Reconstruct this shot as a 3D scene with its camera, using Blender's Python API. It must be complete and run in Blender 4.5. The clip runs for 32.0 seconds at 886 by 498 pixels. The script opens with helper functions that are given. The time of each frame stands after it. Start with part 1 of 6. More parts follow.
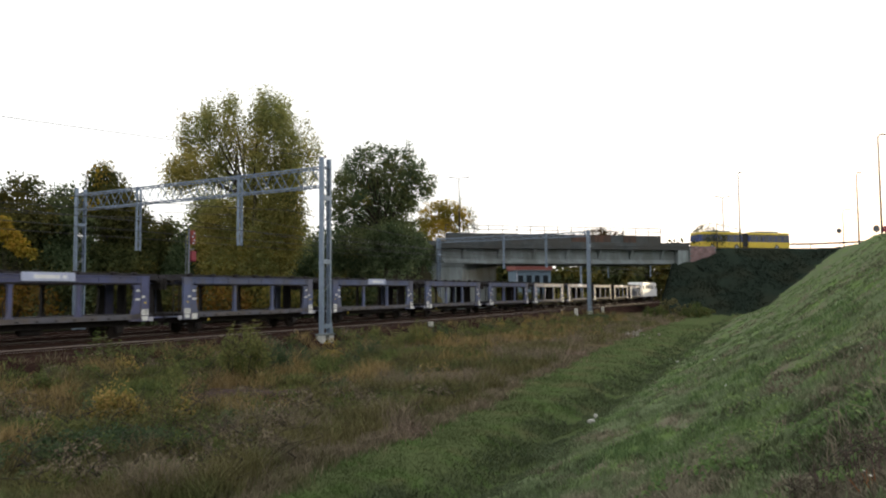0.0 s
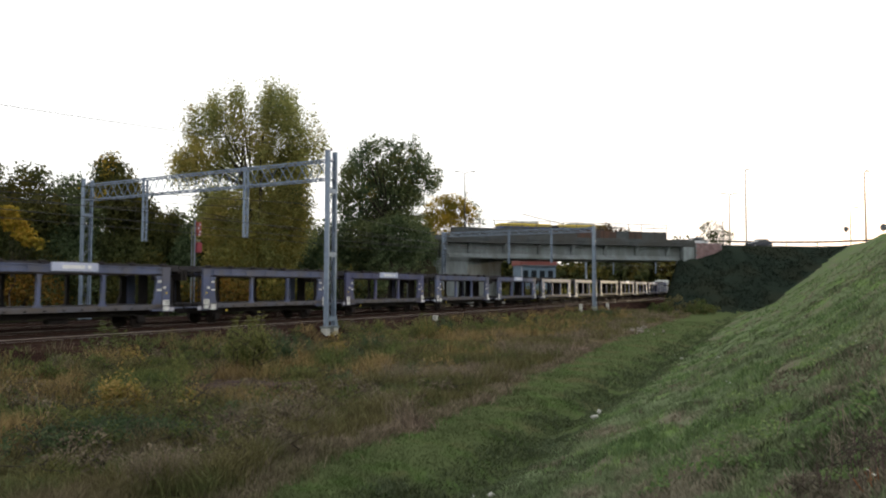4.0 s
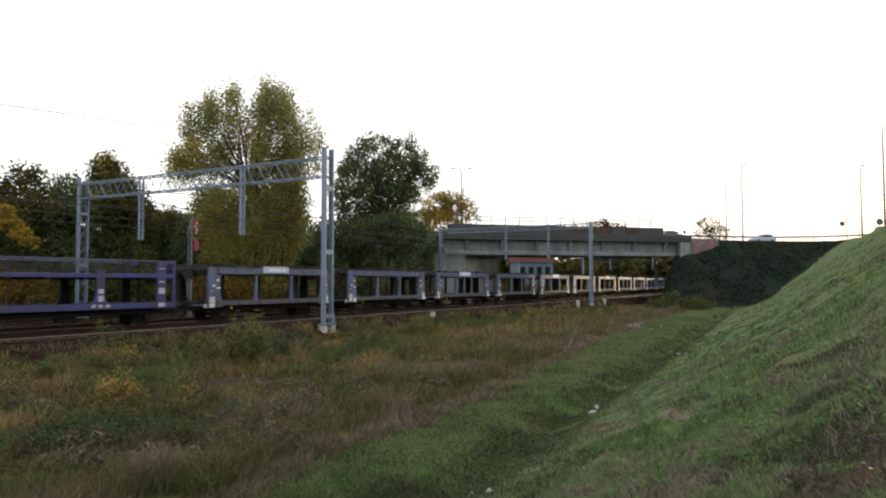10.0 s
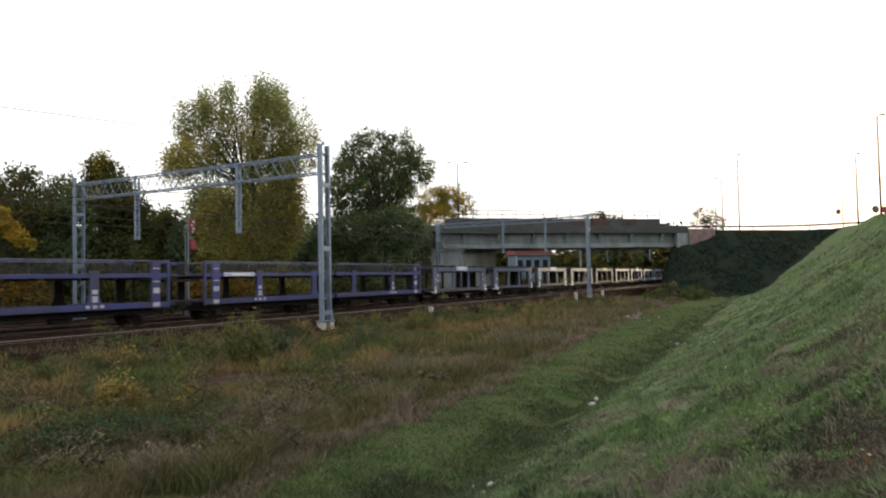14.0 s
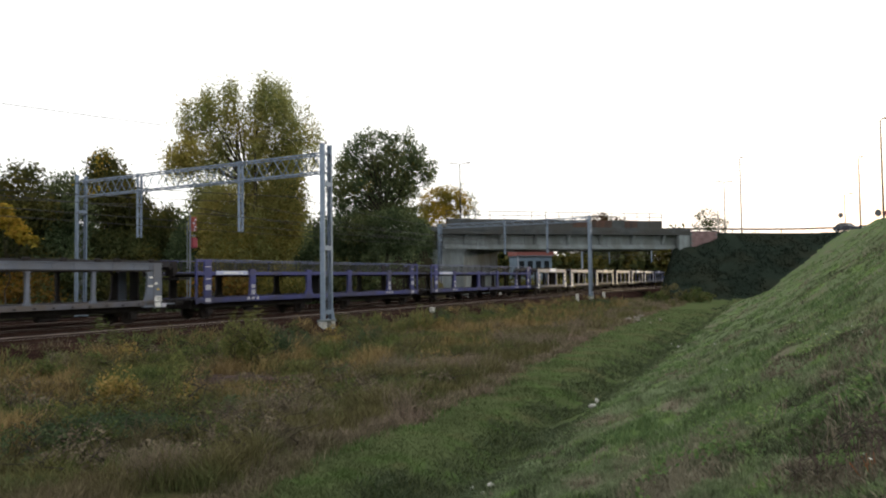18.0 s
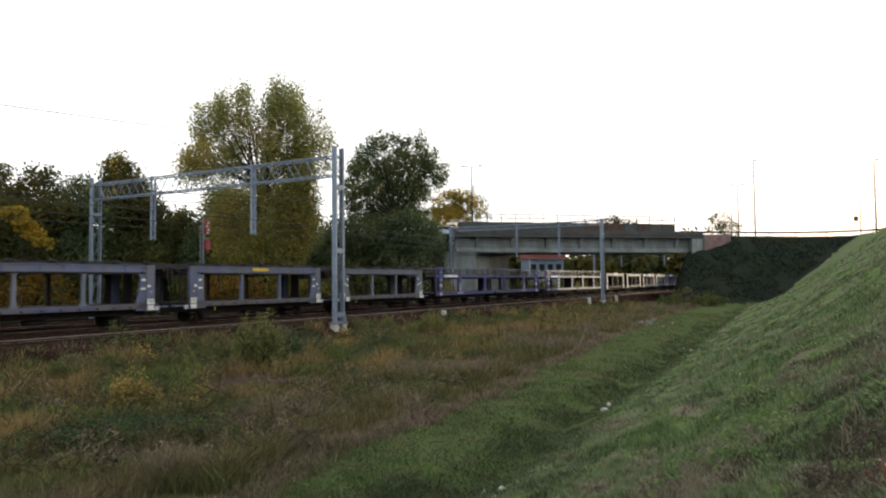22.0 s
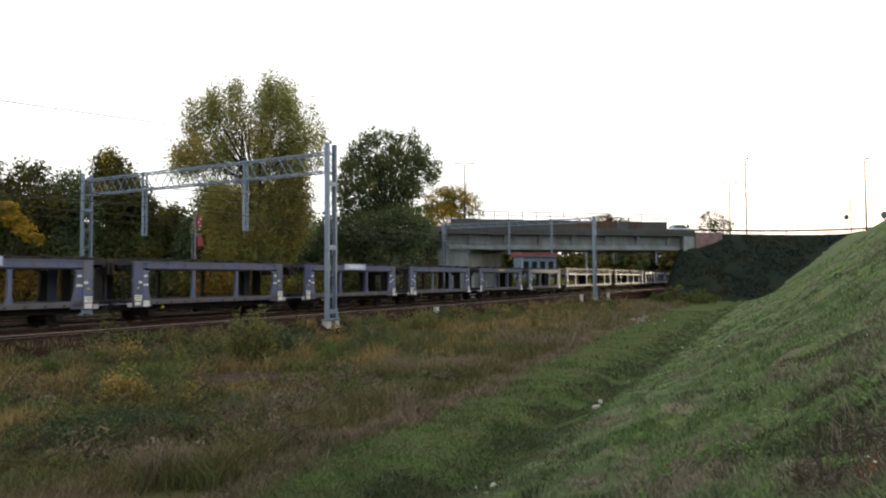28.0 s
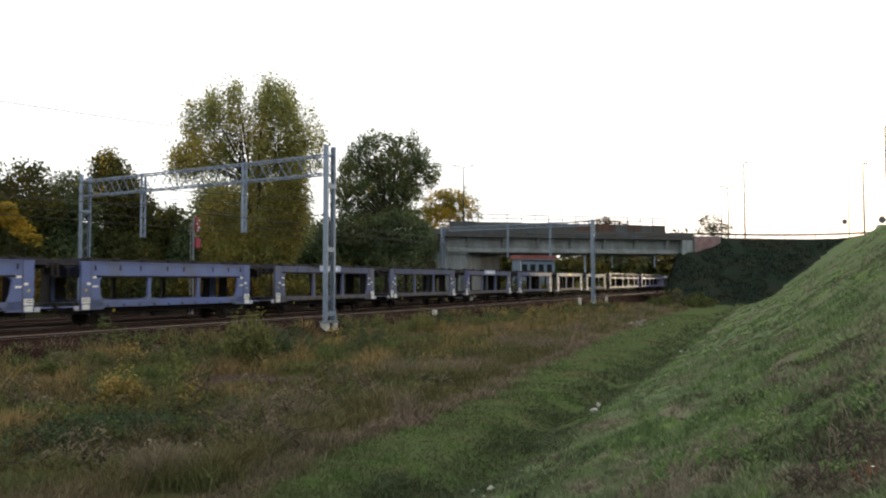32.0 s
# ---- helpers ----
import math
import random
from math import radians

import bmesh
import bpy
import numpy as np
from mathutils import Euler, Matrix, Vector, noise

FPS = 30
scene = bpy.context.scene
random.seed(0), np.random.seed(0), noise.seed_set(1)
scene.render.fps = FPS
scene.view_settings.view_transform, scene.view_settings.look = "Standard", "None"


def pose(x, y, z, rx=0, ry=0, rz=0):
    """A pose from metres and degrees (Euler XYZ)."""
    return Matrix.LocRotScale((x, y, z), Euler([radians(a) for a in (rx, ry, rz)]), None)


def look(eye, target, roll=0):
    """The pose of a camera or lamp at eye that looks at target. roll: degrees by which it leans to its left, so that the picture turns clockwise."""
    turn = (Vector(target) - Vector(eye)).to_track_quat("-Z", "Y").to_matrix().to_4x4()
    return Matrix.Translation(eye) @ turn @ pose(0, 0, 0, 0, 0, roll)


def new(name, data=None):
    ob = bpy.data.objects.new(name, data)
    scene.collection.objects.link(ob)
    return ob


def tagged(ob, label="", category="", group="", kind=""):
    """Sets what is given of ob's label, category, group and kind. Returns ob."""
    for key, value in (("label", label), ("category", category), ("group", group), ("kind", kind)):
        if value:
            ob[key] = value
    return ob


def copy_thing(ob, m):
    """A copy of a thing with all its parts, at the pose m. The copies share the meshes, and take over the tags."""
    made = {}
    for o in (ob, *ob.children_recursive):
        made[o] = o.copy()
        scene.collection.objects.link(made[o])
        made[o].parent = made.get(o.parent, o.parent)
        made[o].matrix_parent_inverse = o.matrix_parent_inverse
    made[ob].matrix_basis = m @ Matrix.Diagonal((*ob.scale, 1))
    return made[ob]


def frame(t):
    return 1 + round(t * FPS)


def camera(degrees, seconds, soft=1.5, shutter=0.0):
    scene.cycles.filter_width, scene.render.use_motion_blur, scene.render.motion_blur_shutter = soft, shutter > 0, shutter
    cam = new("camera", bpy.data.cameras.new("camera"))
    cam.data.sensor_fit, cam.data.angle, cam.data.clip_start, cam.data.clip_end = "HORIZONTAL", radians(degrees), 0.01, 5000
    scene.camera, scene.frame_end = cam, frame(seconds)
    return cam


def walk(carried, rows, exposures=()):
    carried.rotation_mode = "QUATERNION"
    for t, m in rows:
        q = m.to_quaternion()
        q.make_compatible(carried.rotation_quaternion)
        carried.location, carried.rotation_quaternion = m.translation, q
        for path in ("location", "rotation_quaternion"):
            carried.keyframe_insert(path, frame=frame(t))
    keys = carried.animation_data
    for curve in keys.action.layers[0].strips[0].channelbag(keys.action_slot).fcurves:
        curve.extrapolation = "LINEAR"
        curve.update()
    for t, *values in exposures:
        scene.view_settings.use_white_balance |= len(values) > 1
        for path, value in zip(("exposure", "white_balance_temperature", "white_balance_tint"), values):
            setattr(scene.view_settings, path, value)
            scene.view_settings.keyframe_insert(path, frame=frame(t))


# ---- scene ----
# ---- camera ----
EYE = 2.2
cam = camera(62.5, 32.0, soft=2.1, shutter=0.5)
# seconds, turn to the right, tilt up, lean: a hand-held camera that stands in one place
CAM = (
    (0, -0.239, 3.414, -0.499), (0.5, -0.4, 3.299, -0.276), (1, -0.648, 3.25, -0.91), (1.5, -1.045, 3.421, -0.698),
    (2, -1.353, 3.231, -0.102), (2.5, -1.277, 3.039, -0.089), (3, -0.831, 2.757, -0.097), (3.5, -0.667, 2.934, 0.182),
    (5.5, -0.406, 2.965, -0.172), (6, 0, 2.792, 0), (6.5, 0.136, 2.726, -0.135), (7, 0.192, 2.698, -0.233),
    (7.5, 0.069, 2.702, -0.209), (8, 0.069, 2.789, -0.312), (8.5, 0.121, 2.709, -0.374), (9, 0.137, 2.88, -0.493),
    (9.5, -0.03, 2.921, -0.393), (10, -0.418, 2.7, -0.181), (10.5, -0.56, 2.443, -0.102), (11, -0.682, 2.399, -0.34),
    (11.5, -0.813, 2.406, -0.587), (12, -1.044, 2.305, -0.491), (12.5, -1.017, 2.15, -0.391), (13, -0.225, 2.126, -0.539),
    (13.5, -0.208, 2.221, -1.009), (14, -0.209, 2.279, -1.169), (14.5, -0.136, 2.268, -0.934), (16.5, -0.335, 2.433, -1.012),
    (17, -0.282, 2.464, -0.827), (17.5, -0.239, 2.338, -0.792), (18, -0.338, 2.303, -0.686), (18.5, -0.38, 2.279, -0.519),
    (19, -0.45, 2.168, -0.605), (19.5, -0.439, 2.168, -0.704), (20, -0.565, 2.169, -1.307), (20.5, -0.692, 3.185, -1.495),
    (21, -1.063, 3.077, -0.972), (21.5, -1.274, 2.567, -0.68), (22, -1.251, 2.549, -0.558), (22.5, -1.196, 2.546, -0.504),
    (23, -1.247, 2.622, -0.49), (23.5, -1.251, 2.612, -0.662), (24, -0.904, 2.649, -0.561), (24.5, -0.664, 3.126, -0.013),
    (25, -0.985, 3.216, -0.123), (25.5, -0.984, 3.001, -0.105), (27.5, -0.684, 2.442, -0.364), (28, -0.674, 2.308, -0.389),
    (28.5, -0.698, 2.317, -0.173), (29, -0.87, 2.621, -0.491), (29.5, -1.268, 2.73, -0.725), (30, -1.527, 2.438, -0.627),
    (30.5, -1.607, 2.262, -0.386), (31, -1.56, 2.387, -0.113), (31.5, -1.013, 2.531, -0.332), (32, -0.558, 2.515, -0.136),
)


def cam_pose(yaw, pitch, roll):
    y, p = radians(yaw), radians(pitch)
    eye = Vector((0, 0, EYE))
    return look(eye, eye + Vector((math.sin(y) * math.cos(p), math.cos(y) * math.cos(p), math.sin(p))), roll)


walk(cam, [(t, cam_pose(y, p, r)) for t, y, p, r in CAM], exposures=((0, 0.0), (32, 0.0)))

# ---- world and sun ----
SUN_AZ, SUN_EL = radians(38), radians(4.1)   # azimuth from +y towards +x
world = bpy.data.worlds.new("sky")
scene.world = world
world.use_nodes = True
wn, wl = world.node_tree.nodes, world.node_tree.links
sky = wn.new("ShaderNodeTexSky")
sky.sky_type, sky.sun_disc = "NISHITA", False
sky.sun_elevation, sky.sun_rotation = SUN_EL, SUN_AZ
sky.dust_density, sky.ozone_density, sky.air_density = 3.0, 0.6, 1.0
veil = wn.new("ShaderNodeMixRGB")
veil.inputs[0].default_value = 0.86
veil.inputs[2].default_value = (8.66, 8.62, 8.5, 1)   # an even sheet of thin white cloud
wl.new(sky.outputs[0], veil.inputs[1])
wl.new(veil.outputs[0], wn["Background"].inputs[0])
wn["Background"].inputs[1].default_value = 0.175
sun = new("sun", bpy.data.lights.new("sun", "SUN"))
sun.data.energy, sun.data.angle, sun.data.color = 1.25, radians(1.0), (1.0, 0.82, 0.54)
sd = Vector((math.sin(SUN_AZ) * math.cos(SUN_EL), math.cos(SUN_AZ) * math.cos(SUN_EL), math.sin(SUN_EL)))
sun.matrix_world = look(sd * 200, (0, 0, 0))


# ---- materials ----
def material(name, c1, c2=None, scale=4.0, rough=0.8, metal=0.0, bump=0.0, fine=40.0, island=0.0, objrand=0.0,
             c3=None, big=0.3, stretch=(1, 1, 1), spec=0.3, translucent=0.0):
    m = bpy.data.materials.new(name)
    m.use_nodes = True
    n, l = m.node_tree.nodes, m.node_tree.links
    b = n["Principled BSDF"]
    b.inputs["Roughness"].default_value = rough
    b.inputs["Metallic"].default_value = metal
    b.inputs["Specular IOR Level"].default_value = spec
    tc = n.new("ShaderNodeTexCoord")
    mp = n.new("ShaderNodeMapping")
    mp.inputs["Scale"].default_value = stretch
    l.new(tc.outputs["Object"], mp.inputs[0])
    c2 = c2 or tuple(v * 0.75 for v in c1)
    nz = n.new("ShaderNodeTexNoise")
    nz.inputs["Scale"].default_value, nz.inputs["Detail"].default_value = scale, 6
    nz.inputs["Roughness"].default_value = 0.65
    l.new(mp.outputs[0], nz.inputs["Vector"])
    ramp = n.new("ShaderNodeValToRGB")
    ramp.color_ramp.elements[0].position, ramp.color_ramp.elements[1].position = 0.36, 0.64
    ramp.color_ramp.elements[0].color, ramp.color_ramp.elements[1].color = (*c1, 1), (*c2, 1)
    l.new(nz.outputs[0], ramp.inputs[0])
    col = ramp.outputs[0]
    if c3:
        nb = n.new("ShaderNodeTexNoise")
        nb.inputs["Scale"].default_value, nb.inputs["Detail"].default_value = big, 3
        l.new(mp.outputs[0], nb.inputs["Vector"])
        rb = n.new("ShaderNodeValToRGB")
        rb.color_ramp.elements[0].position, rb.color_ramp.elements[1].position = 0.45, 0.62
        l.new(nb.outputs[0], rb.inputs[0])
        mx = n.new("ShaderNodeMixRGB")
        l.new(rb.outputs[0], mx.inputs[0])
        l.new(col, mx.inputs[1])
        mx.inputs[2].default_value = (*c3, 1)
        col = mx.outputs[0]
    if island or objrand:
        if island:
            g = n.new("ShaderNodeNewGeometry")
            src = g.outputs["Random Per Island"]
        else:
            g = n.new("ShaderNodeObjectInfo")
            src = g.outputs["Random"]
        mr = n.new("ShaderNodeMapRange")
        a = island or objrand
        mr.inputs[3].default_value, mr.inputs[4].default_value = 1 - a, 1 + a
        l.new(src, mr.inputs[0])
        hs = n.new("ShaderNodeHueSaturation")
        l.new(mr.outputs[0], hs.inputs["Value"])
        if island:
            mh = n.new("ShaderNodeMapRange")
            mh.inputs[3].default_value, mh.inputs[4].default_value = 0.5 + 0.06 * a, 0.5 - 0.06 * a
            l.new(src, mh.inputs[0])
            l.new(mh.outputs[0], hs.inputs["Hue"])
        l.new(col, hs.inputs["Color"])
        col = hs.outputs[0]
    l.new(col, b.inputs["Base Color"])
    if bump:
        nf = n.new("ShaderNodeTexNoise")
        nf.inputs["Scale"].default_value, nf.inputs["Detail"].default_value = fine, 5
        l.new(mp.outputs[0], nf.inputs["Vector"])
        bp = n.new("ShaderNodeBump")
        bp.inputs["Strength"].default_value, bp.inputs["Distance"].default_value = bump, 0.05
        l.new(nf.outputs[0], bp.inputs["Height"])
        l.new(bp.outputs[0], b.inputs["Normal"])
    if translucent:
        t = n.new("ShaderNodeBsdfTranslucent")
        l.new(col, t.inputs[0])
        ms = n.new("ShaderNodeMixShader")
        ms.inputs[0].default_value = translucent
        l.new(b.outputs[0], ms.inputs[1])
        l.new(t.outputs[0], ms.inputs[2])
        l.new(ms.outputs[0], n["Material Output"].inputs[0])
    return m


def grass_material(name, main, lush, dead, island=0.0, big=0.45, shift=0.0, tint=1.0, translucent=0.0, bump=0.0):
    """Grass in patches: a main green, lush tufts and dead stalks, with finer mottling."""
    m = bpy.data.materials.new(name)
    m.use_nodes = True
    n, l = m.node_tree.nodes, m.node_tree.links
    b = n["Principled BSDF"]
    b.inputs["Roughness"].default_value = 1.0
    b.inputs["Specular IOR Level"].default_value = 0.0
    tc = n.new("ShaderNodeTexCoord")
    mp = n.new("ShaderNodeMapping")
    mp.inputs["Location"].default_value = (shift, shift * 0.7, 0)
    l.new(tc.outputs["Object"], mp.inputs[0])
    col = None
    for k, (c, sc, lo, hi) in enumerate(((lush, big * 1.9, 0.50, 0.64), (dead, big, 0.53, 0.66), (tuple(v * 0.55 for v in main), big * 7, 0.60, 0.75))):
        nz = n.new("ShaderNodeTexNoise")
        nz.inputs["Scale"].default_value, nz.inputs["Detail"].default_value, nz.inputs["Roughness"].default_value = sc, 5, 0.62
        off = n.new("ShaderNodeMapping")
        off.inputs["Location"].default_value = (k * 13.7, k * 5.1, k * 3.3)
        l.new(mp.outputs[0], off.inputs[0])
        l.new(off.outputs[0], nz.inputs["Vector"])
        rp = n.new("ShaderNodeValToRGB")
        rp.color_ramp.elements[0].position, rp.color_ramp.elements[1].position = lo, hi
        l.new(nz.outputs[0], rp.inputs[0])
        mx = n.new("ShaderNodeMixRGB")
        l.new(rp.outputs[0], mx.inputs[0])
        if col is None:
            mx.inputs[1].default_value = (*main, 1)
        else:
            l.new(col, mx.inputs[1])
        mx.inputs[2].default_value = (*c, 1)
        col = mx.outputs[0]
    hs = n.new("ShaderNodeHueSaturation")
    hs.inputs["Value"].default_value = tint
    if island:
        g = n.new("ShaderNodeNewGeometry")
        mr = n.new("ShaderNodeMapRange")
        mr.inputs[3].default_value, mr.inputs[4].default_value = tint * (1 - island), tint * (1 + island)
        l.new(g.outputs["Random Per Island"], mr.inputs[0])
        l.new(mr.outputs[0], hs.inputs["Value"])
    l.new(col, hs.inputs["Color"])
    l.new(hs.outputs[0], b.inputs["Base Color"])
    if bump:
        nf = n.new("ShaderNodeTexNoise")
        nf.inputs["Scale"].default_value, nf.inputs["Detail"].default_value = 11, 6
        l.new(mp.outputs[0], nf.inputs["Vector"])
        bp = n.new("ShaderNodeBump")
        bp.inputs["Strength"].default_value, bp.inputs["Distance"].default_value = bump, 0.06
        l.new(nf.outputs[0], bp.inputs["Height"])
        l.new(bp.outputs[0], b.inputs["Normal"])
    if translucent:
        t = n.new("ShaderNodeBsdfTranslucent")
        l.new(hs.outputs[0], t.inputs[0])
        ms = n.new("ShaderNodeMixShader")
        ms.inputs[0].default_value = translucent
        l.new(b.outputs[0], ms.inputs[1])
        l.new(t.outputs[0], ms.inputs[2])
        l.new(ms.outputs[0], n["Material Output"].inputs[0])
    return m


BANK_SET = ((0.1121, 0.1434, 0.078), (0.114, 0.1737, 0.058), (0.1501, 0.1394, 0.102))
MOWN_SET = ((0.070, 0.090, 0.040), (0.064, 0.098, 0.034), (0.098, 0.098, 0.050))
MEADOW_SET = ((0.118, 0.108, 0.052), (0.078, 0.098, 0.040), (0.140, 0.112, 0.076))
M_MEADOW = material("meadow_soil", (0.076, 0.0624, 0.036), (0.0496, 0.0528, 0.024), 1.6, 1.0, bump=0.8, fine=9, c3=(0.104, 0.08, 0.052), big=0.22, spec=0.0)
M_MOWN = grass_material("mown_grass", *MOWN_SET, big=0.5, bump=0.6)
M_BANK = grass_material("bank_grass", *BANK_SET, big=0.5, bump=0.9)
# bank grass darkened by colour, for the shade on the slope facing the camera
M_SHADEBANK = material("shade_toned_bank_grass", (0.01968, 0.02788, 0.02132), (0.01394, 0.0205, 0.0164), 0.8, 1.0, bump=0.8, fine=4, c3=(0.02214, 0.02706, 0.01968), big=0.2, spec=0.0)
M_FAR = material("far_ground", (0.025, 0.0228, 0.01375), (0.0175, 0.0171, 0.011), 0.3, 1.0, spec=0.0)
M_BALLAST = material("ballast_stone", (0.0325, 0.01885, 0.01534), (0.0169, 0.01066, 0.0091), 7, 0.95, bump=1.0, fine=16, c3=(0.0403, 0.0247, 0.0195), big=0.5, spec=0.0)
M_RAIL = material("rail_steel", (0.0486, 0.02835, 0.02295), (0.0324, 0.01958, 0.0162), 3, 0.85, 0.0, spec=0.05)
M_RAILHEAD = material("polished_rail_head", (0.36, 0.30, 0.275), (0.27, 0.225, 0.205), 2, 0.5, 0.1, spec=0.3)
M_SLEEPER = material("sleeper_concrete", (0.0442, 0.0273, 0.02275), (0.0286, 0.01885, 0.01625), 5, 0.95, objrand=0.2, spec=0.05)
M_CONCRETE = material("weathered_concrete", (0.2226, 0.2554, 0.267), (0.1565, 0.1814, 0.1907), 1.2, 0.9, bump=0.25, fine=18, c3=(0.1391, 0.1555, 0.1564), big=0.5, stretch=(1, 1, 0.35))
M_CONCRETE_L = material("light_concrete", (0.52, 0.52, 0.49), (0.38, 0.38, 0.36), 2, 0.9, bump=0.2, fine=25)
M_PARAPET = material("stained_parapet_concrete", (0.082, 0.092, 0.096), (0.050, 0.056, 0.060), 1.0, 0.95, bump=0.3, fine=12, c3=(0.060, 0.060, 0.058), big=0.35)
M_RUSTPAN = material("rust_stained_concrete", (0.070, 0.050, 0.042), (0.045, 0.036, 0.032), 1.6, 0.95, c3=(0.095, 0.052, 0.038), big=0.6, stretch=(1, 1, 0.3))
M_GALV = material("galvanised_steel", (0.1995, 0.2548, 0.3344), (0.1514, 0.196, 0.264), 3, 0.55, 0.3, spec=0.5)
M_MASTD = material("dull_galvanised_steel", (0.208, 0.232, 0.264), (0.144, 0.16, 0.192), 3, 0.6, 0.35)
M_WIRE = material("copper_wire", (0.05, 0.05, 0.05), None, 5, 0.6, 0.4)
M_INSUL = material("brown_insulator", (0.10, 0.05, 0.035), None, 5, 0.35)
M_GREYW = material("worn_grey_wagon_paint", (0.118, 0.142, 0.250), (0.086, 0.104, 0.188), 1.1, 0.5, c3=(0.115, 0.120, 0.165), big=0.7, bump=0.08, fine=12, objrand=0.12)
M_VIOLETW = material("worn_violet_wagon_paint", (0.0972, 0.108, 0.216), (0.072, 0.0792, 0.1584), 1.1, 0.55, c3=(0.108, 0.1008, 0.1368), big=0.6, bump=0.08, fine=12, objrand=0.1)
M_STEELW = material("steel_blue_wagon_paint", (0.1476, 0.1692, 0.2196), (0.1152, 0.1332, 0.1764), 1.1, 0.55, c3=(0.1224, 0.1332, 0.162), big=0.7, bump=0.08, fine=12)
M_SILLW = material("worn_sill_paint", (0.135, 0.135, 0.165), (0.10, 0.098, 0.115), 1.3, 0.7, c3=(0.125, 0.108, 0.10), big=0.8, bump=0.1, fine=12)
M_BLUEW = material("blue_wagon_paint", (0.054, 0.0612, 0.1935), (0.0405, 0.045, 0.135), 1.2, 0.5, c3=(0.0495, 0.0504, 0.099), big=0.6, bump=0.08, fine=12, objrand=0.1)
M_BRIGHTW = material("bright_blue_wagon_paint", (0.1224, 0.1656, 0.3456), (0.1008, 0.1332, 0.288), 1.2, 0.5, c3=(0.1152, 0.1368, 0.2304), big=0.6, bump=0.06, fine=12, objrand=0.08)
# underframe colour; on the wagons' far-side posts it stands for shade
M_UNDER = material("dark_underframe_and_shade", (0.016, 0.014, 0.014), (0.024, 0.020, 0.019), 3, 0.85)
M_BLACK = material("black_rubber", (0.012, 0.012, 0.013), None, 6, 0.6)
M_WHEEL = material("wheel_steel", (0.030, 0.022, 0.019), (0.018, 0.014, 0.013), 4, 0.8, 0.0)
M_DECK = material("wagon_deck_steel", (0.060, 0.058, 0.064), (0.036, 0.034, 0.038), 1.5, 0.85, 0.0, bump=0.1, spec=0.08)
M_WHITE = material("white_marking_plate", (0.78, 0.78, 0.76), (0.62, 0.62, 0.60), 5, 0.6)
M_MARK = material("faded_marking_paint", (0.46, 0.46, 0.52), (0.36, 0.36, 0.42), 5, 0.6)
M_BOARD = material("pale_name_board", (0.46, 0.50, 0.66), (0.38, 0.42, 0.58), 2, 0.6)
M_BOARDTXT = material("white_board_lettering", (0.82, 0.83, 0.86), None, 2, 0.6)
M_YELLOW = material("yellow_paint", (0.62, 0.47, 0.05), (0.5, 0.37, 0.05), 2, 0.5)
M_RED = material("red_signal_paint", (0.272, 0.04, 0.06), (0.192, 0.032, 0.044), 3, 0.5)
M_MESH = material("fence_mesh_wire", (0.055, 0.058, 0.066), None, 3, 0.6, 0.4)
M_BARK = material("grey_brown_bark", (0.051, 0.042, 0.033), (0.03, 0.0252, 0.0204), 6, 0.95, bump=0.6, fine=14, stretch=(1, 1, 0.25))
M_ASPHALT = material("asphalt", (0.05, 0.05, 0.052), (0.04, 0.04, 0.042), 3, 0.9, bump=0.2)
M_GUARD = material("dull_guard_rail_steel", (0.075, 0.072, 0.066), (0.05, 0.048, 0.045), 3, 0.7, 0.2)
M_GLASS = material("dark_vehicle_glass", (0.02, 0.025, 0.03), None, 2, 0.08, spec=0.6)
M_LAMPHEAD = material("lamp_head_grey", (0.3, 0.31, 0.32), None, 4, 0.5, 0.3)
M_BRICK = material("pink_red_brick", (0.25, 0.165, 0.165), (0.18, 0.12, 0.125), 3, 0.9, objrand=0.25)
M_ROOF = material("red_roof_sheet", (0.20, 0.065, 0.055), (0.15, 0.05, 0.045), 1, 0.7)
M_PALEBLUE = material("pale_blue_wall_paint", (0.15, 0.21, 0.27), (0.10, 0.14, 0.19), 0.8, 0.8)


def leaf_material(name, c1, c2, c3, island=0.32):
    return material(name, c1, c2, 0.45, 0.7, c3=c3, big=0.22, island=island, translucent=0.4, spec=0.05)


M_LEAF_A = leaf_material("olive_yellow_leaves", (0.2702, 0.276, 0.09775), (0.1955, 0.2242, 0.08625), (0.3277, 0.2818, 0.0805), 0.35)
M_LEAF_B = leaf_material("dark_green_leaves", (0.09765, 0.1331, 0.06874), (0.06874, 0.09974, 0.04877), (0.1308, 0.1531, 0.06652), 0.4)
M_LEAF_C = leaf_material("mixed_dark_leaves", (0.05194, 0.06702, 0.02765), (0.07373, 0.08378, 0.03016), (0.1257, 0.1105, 0.02849))
M_LEAF_Y = leaf_material("yellow_autumn_leaves", (0.40, 0.28, 0.036), (0.30, 0.215, 0.034), (0.19, 0.165, 0.034))
M_LEAF_D = leaf_material("dull_yellow_leaves", (0.2138, 0.1839, 0.04448), (0.1497, 0.1411, 0.04277), (0.1069, 0.1129, 0.03935), 0.35)
M_LEAF_O = leaf_material("orange_brown_leaves", (0.20, 0.115, 0.022), (0.13, 0.09, 0.022), (0.10, 0.085, 0.028), 0.4)
M_LEAF_R = leaf_material("russet_leaves", (0.13, 0.075, 0.035), (0.09, 0.06, 0.03), (0.075, 0.07, 0.03))
M_DRY = grass_material("dry_grass_blades", (0.220, 0.162, 0.076), (0.140, 0.124, 0.050), (0.215, 0.162, 0.100), island=0.5, big=0.3, translucent=0.25)
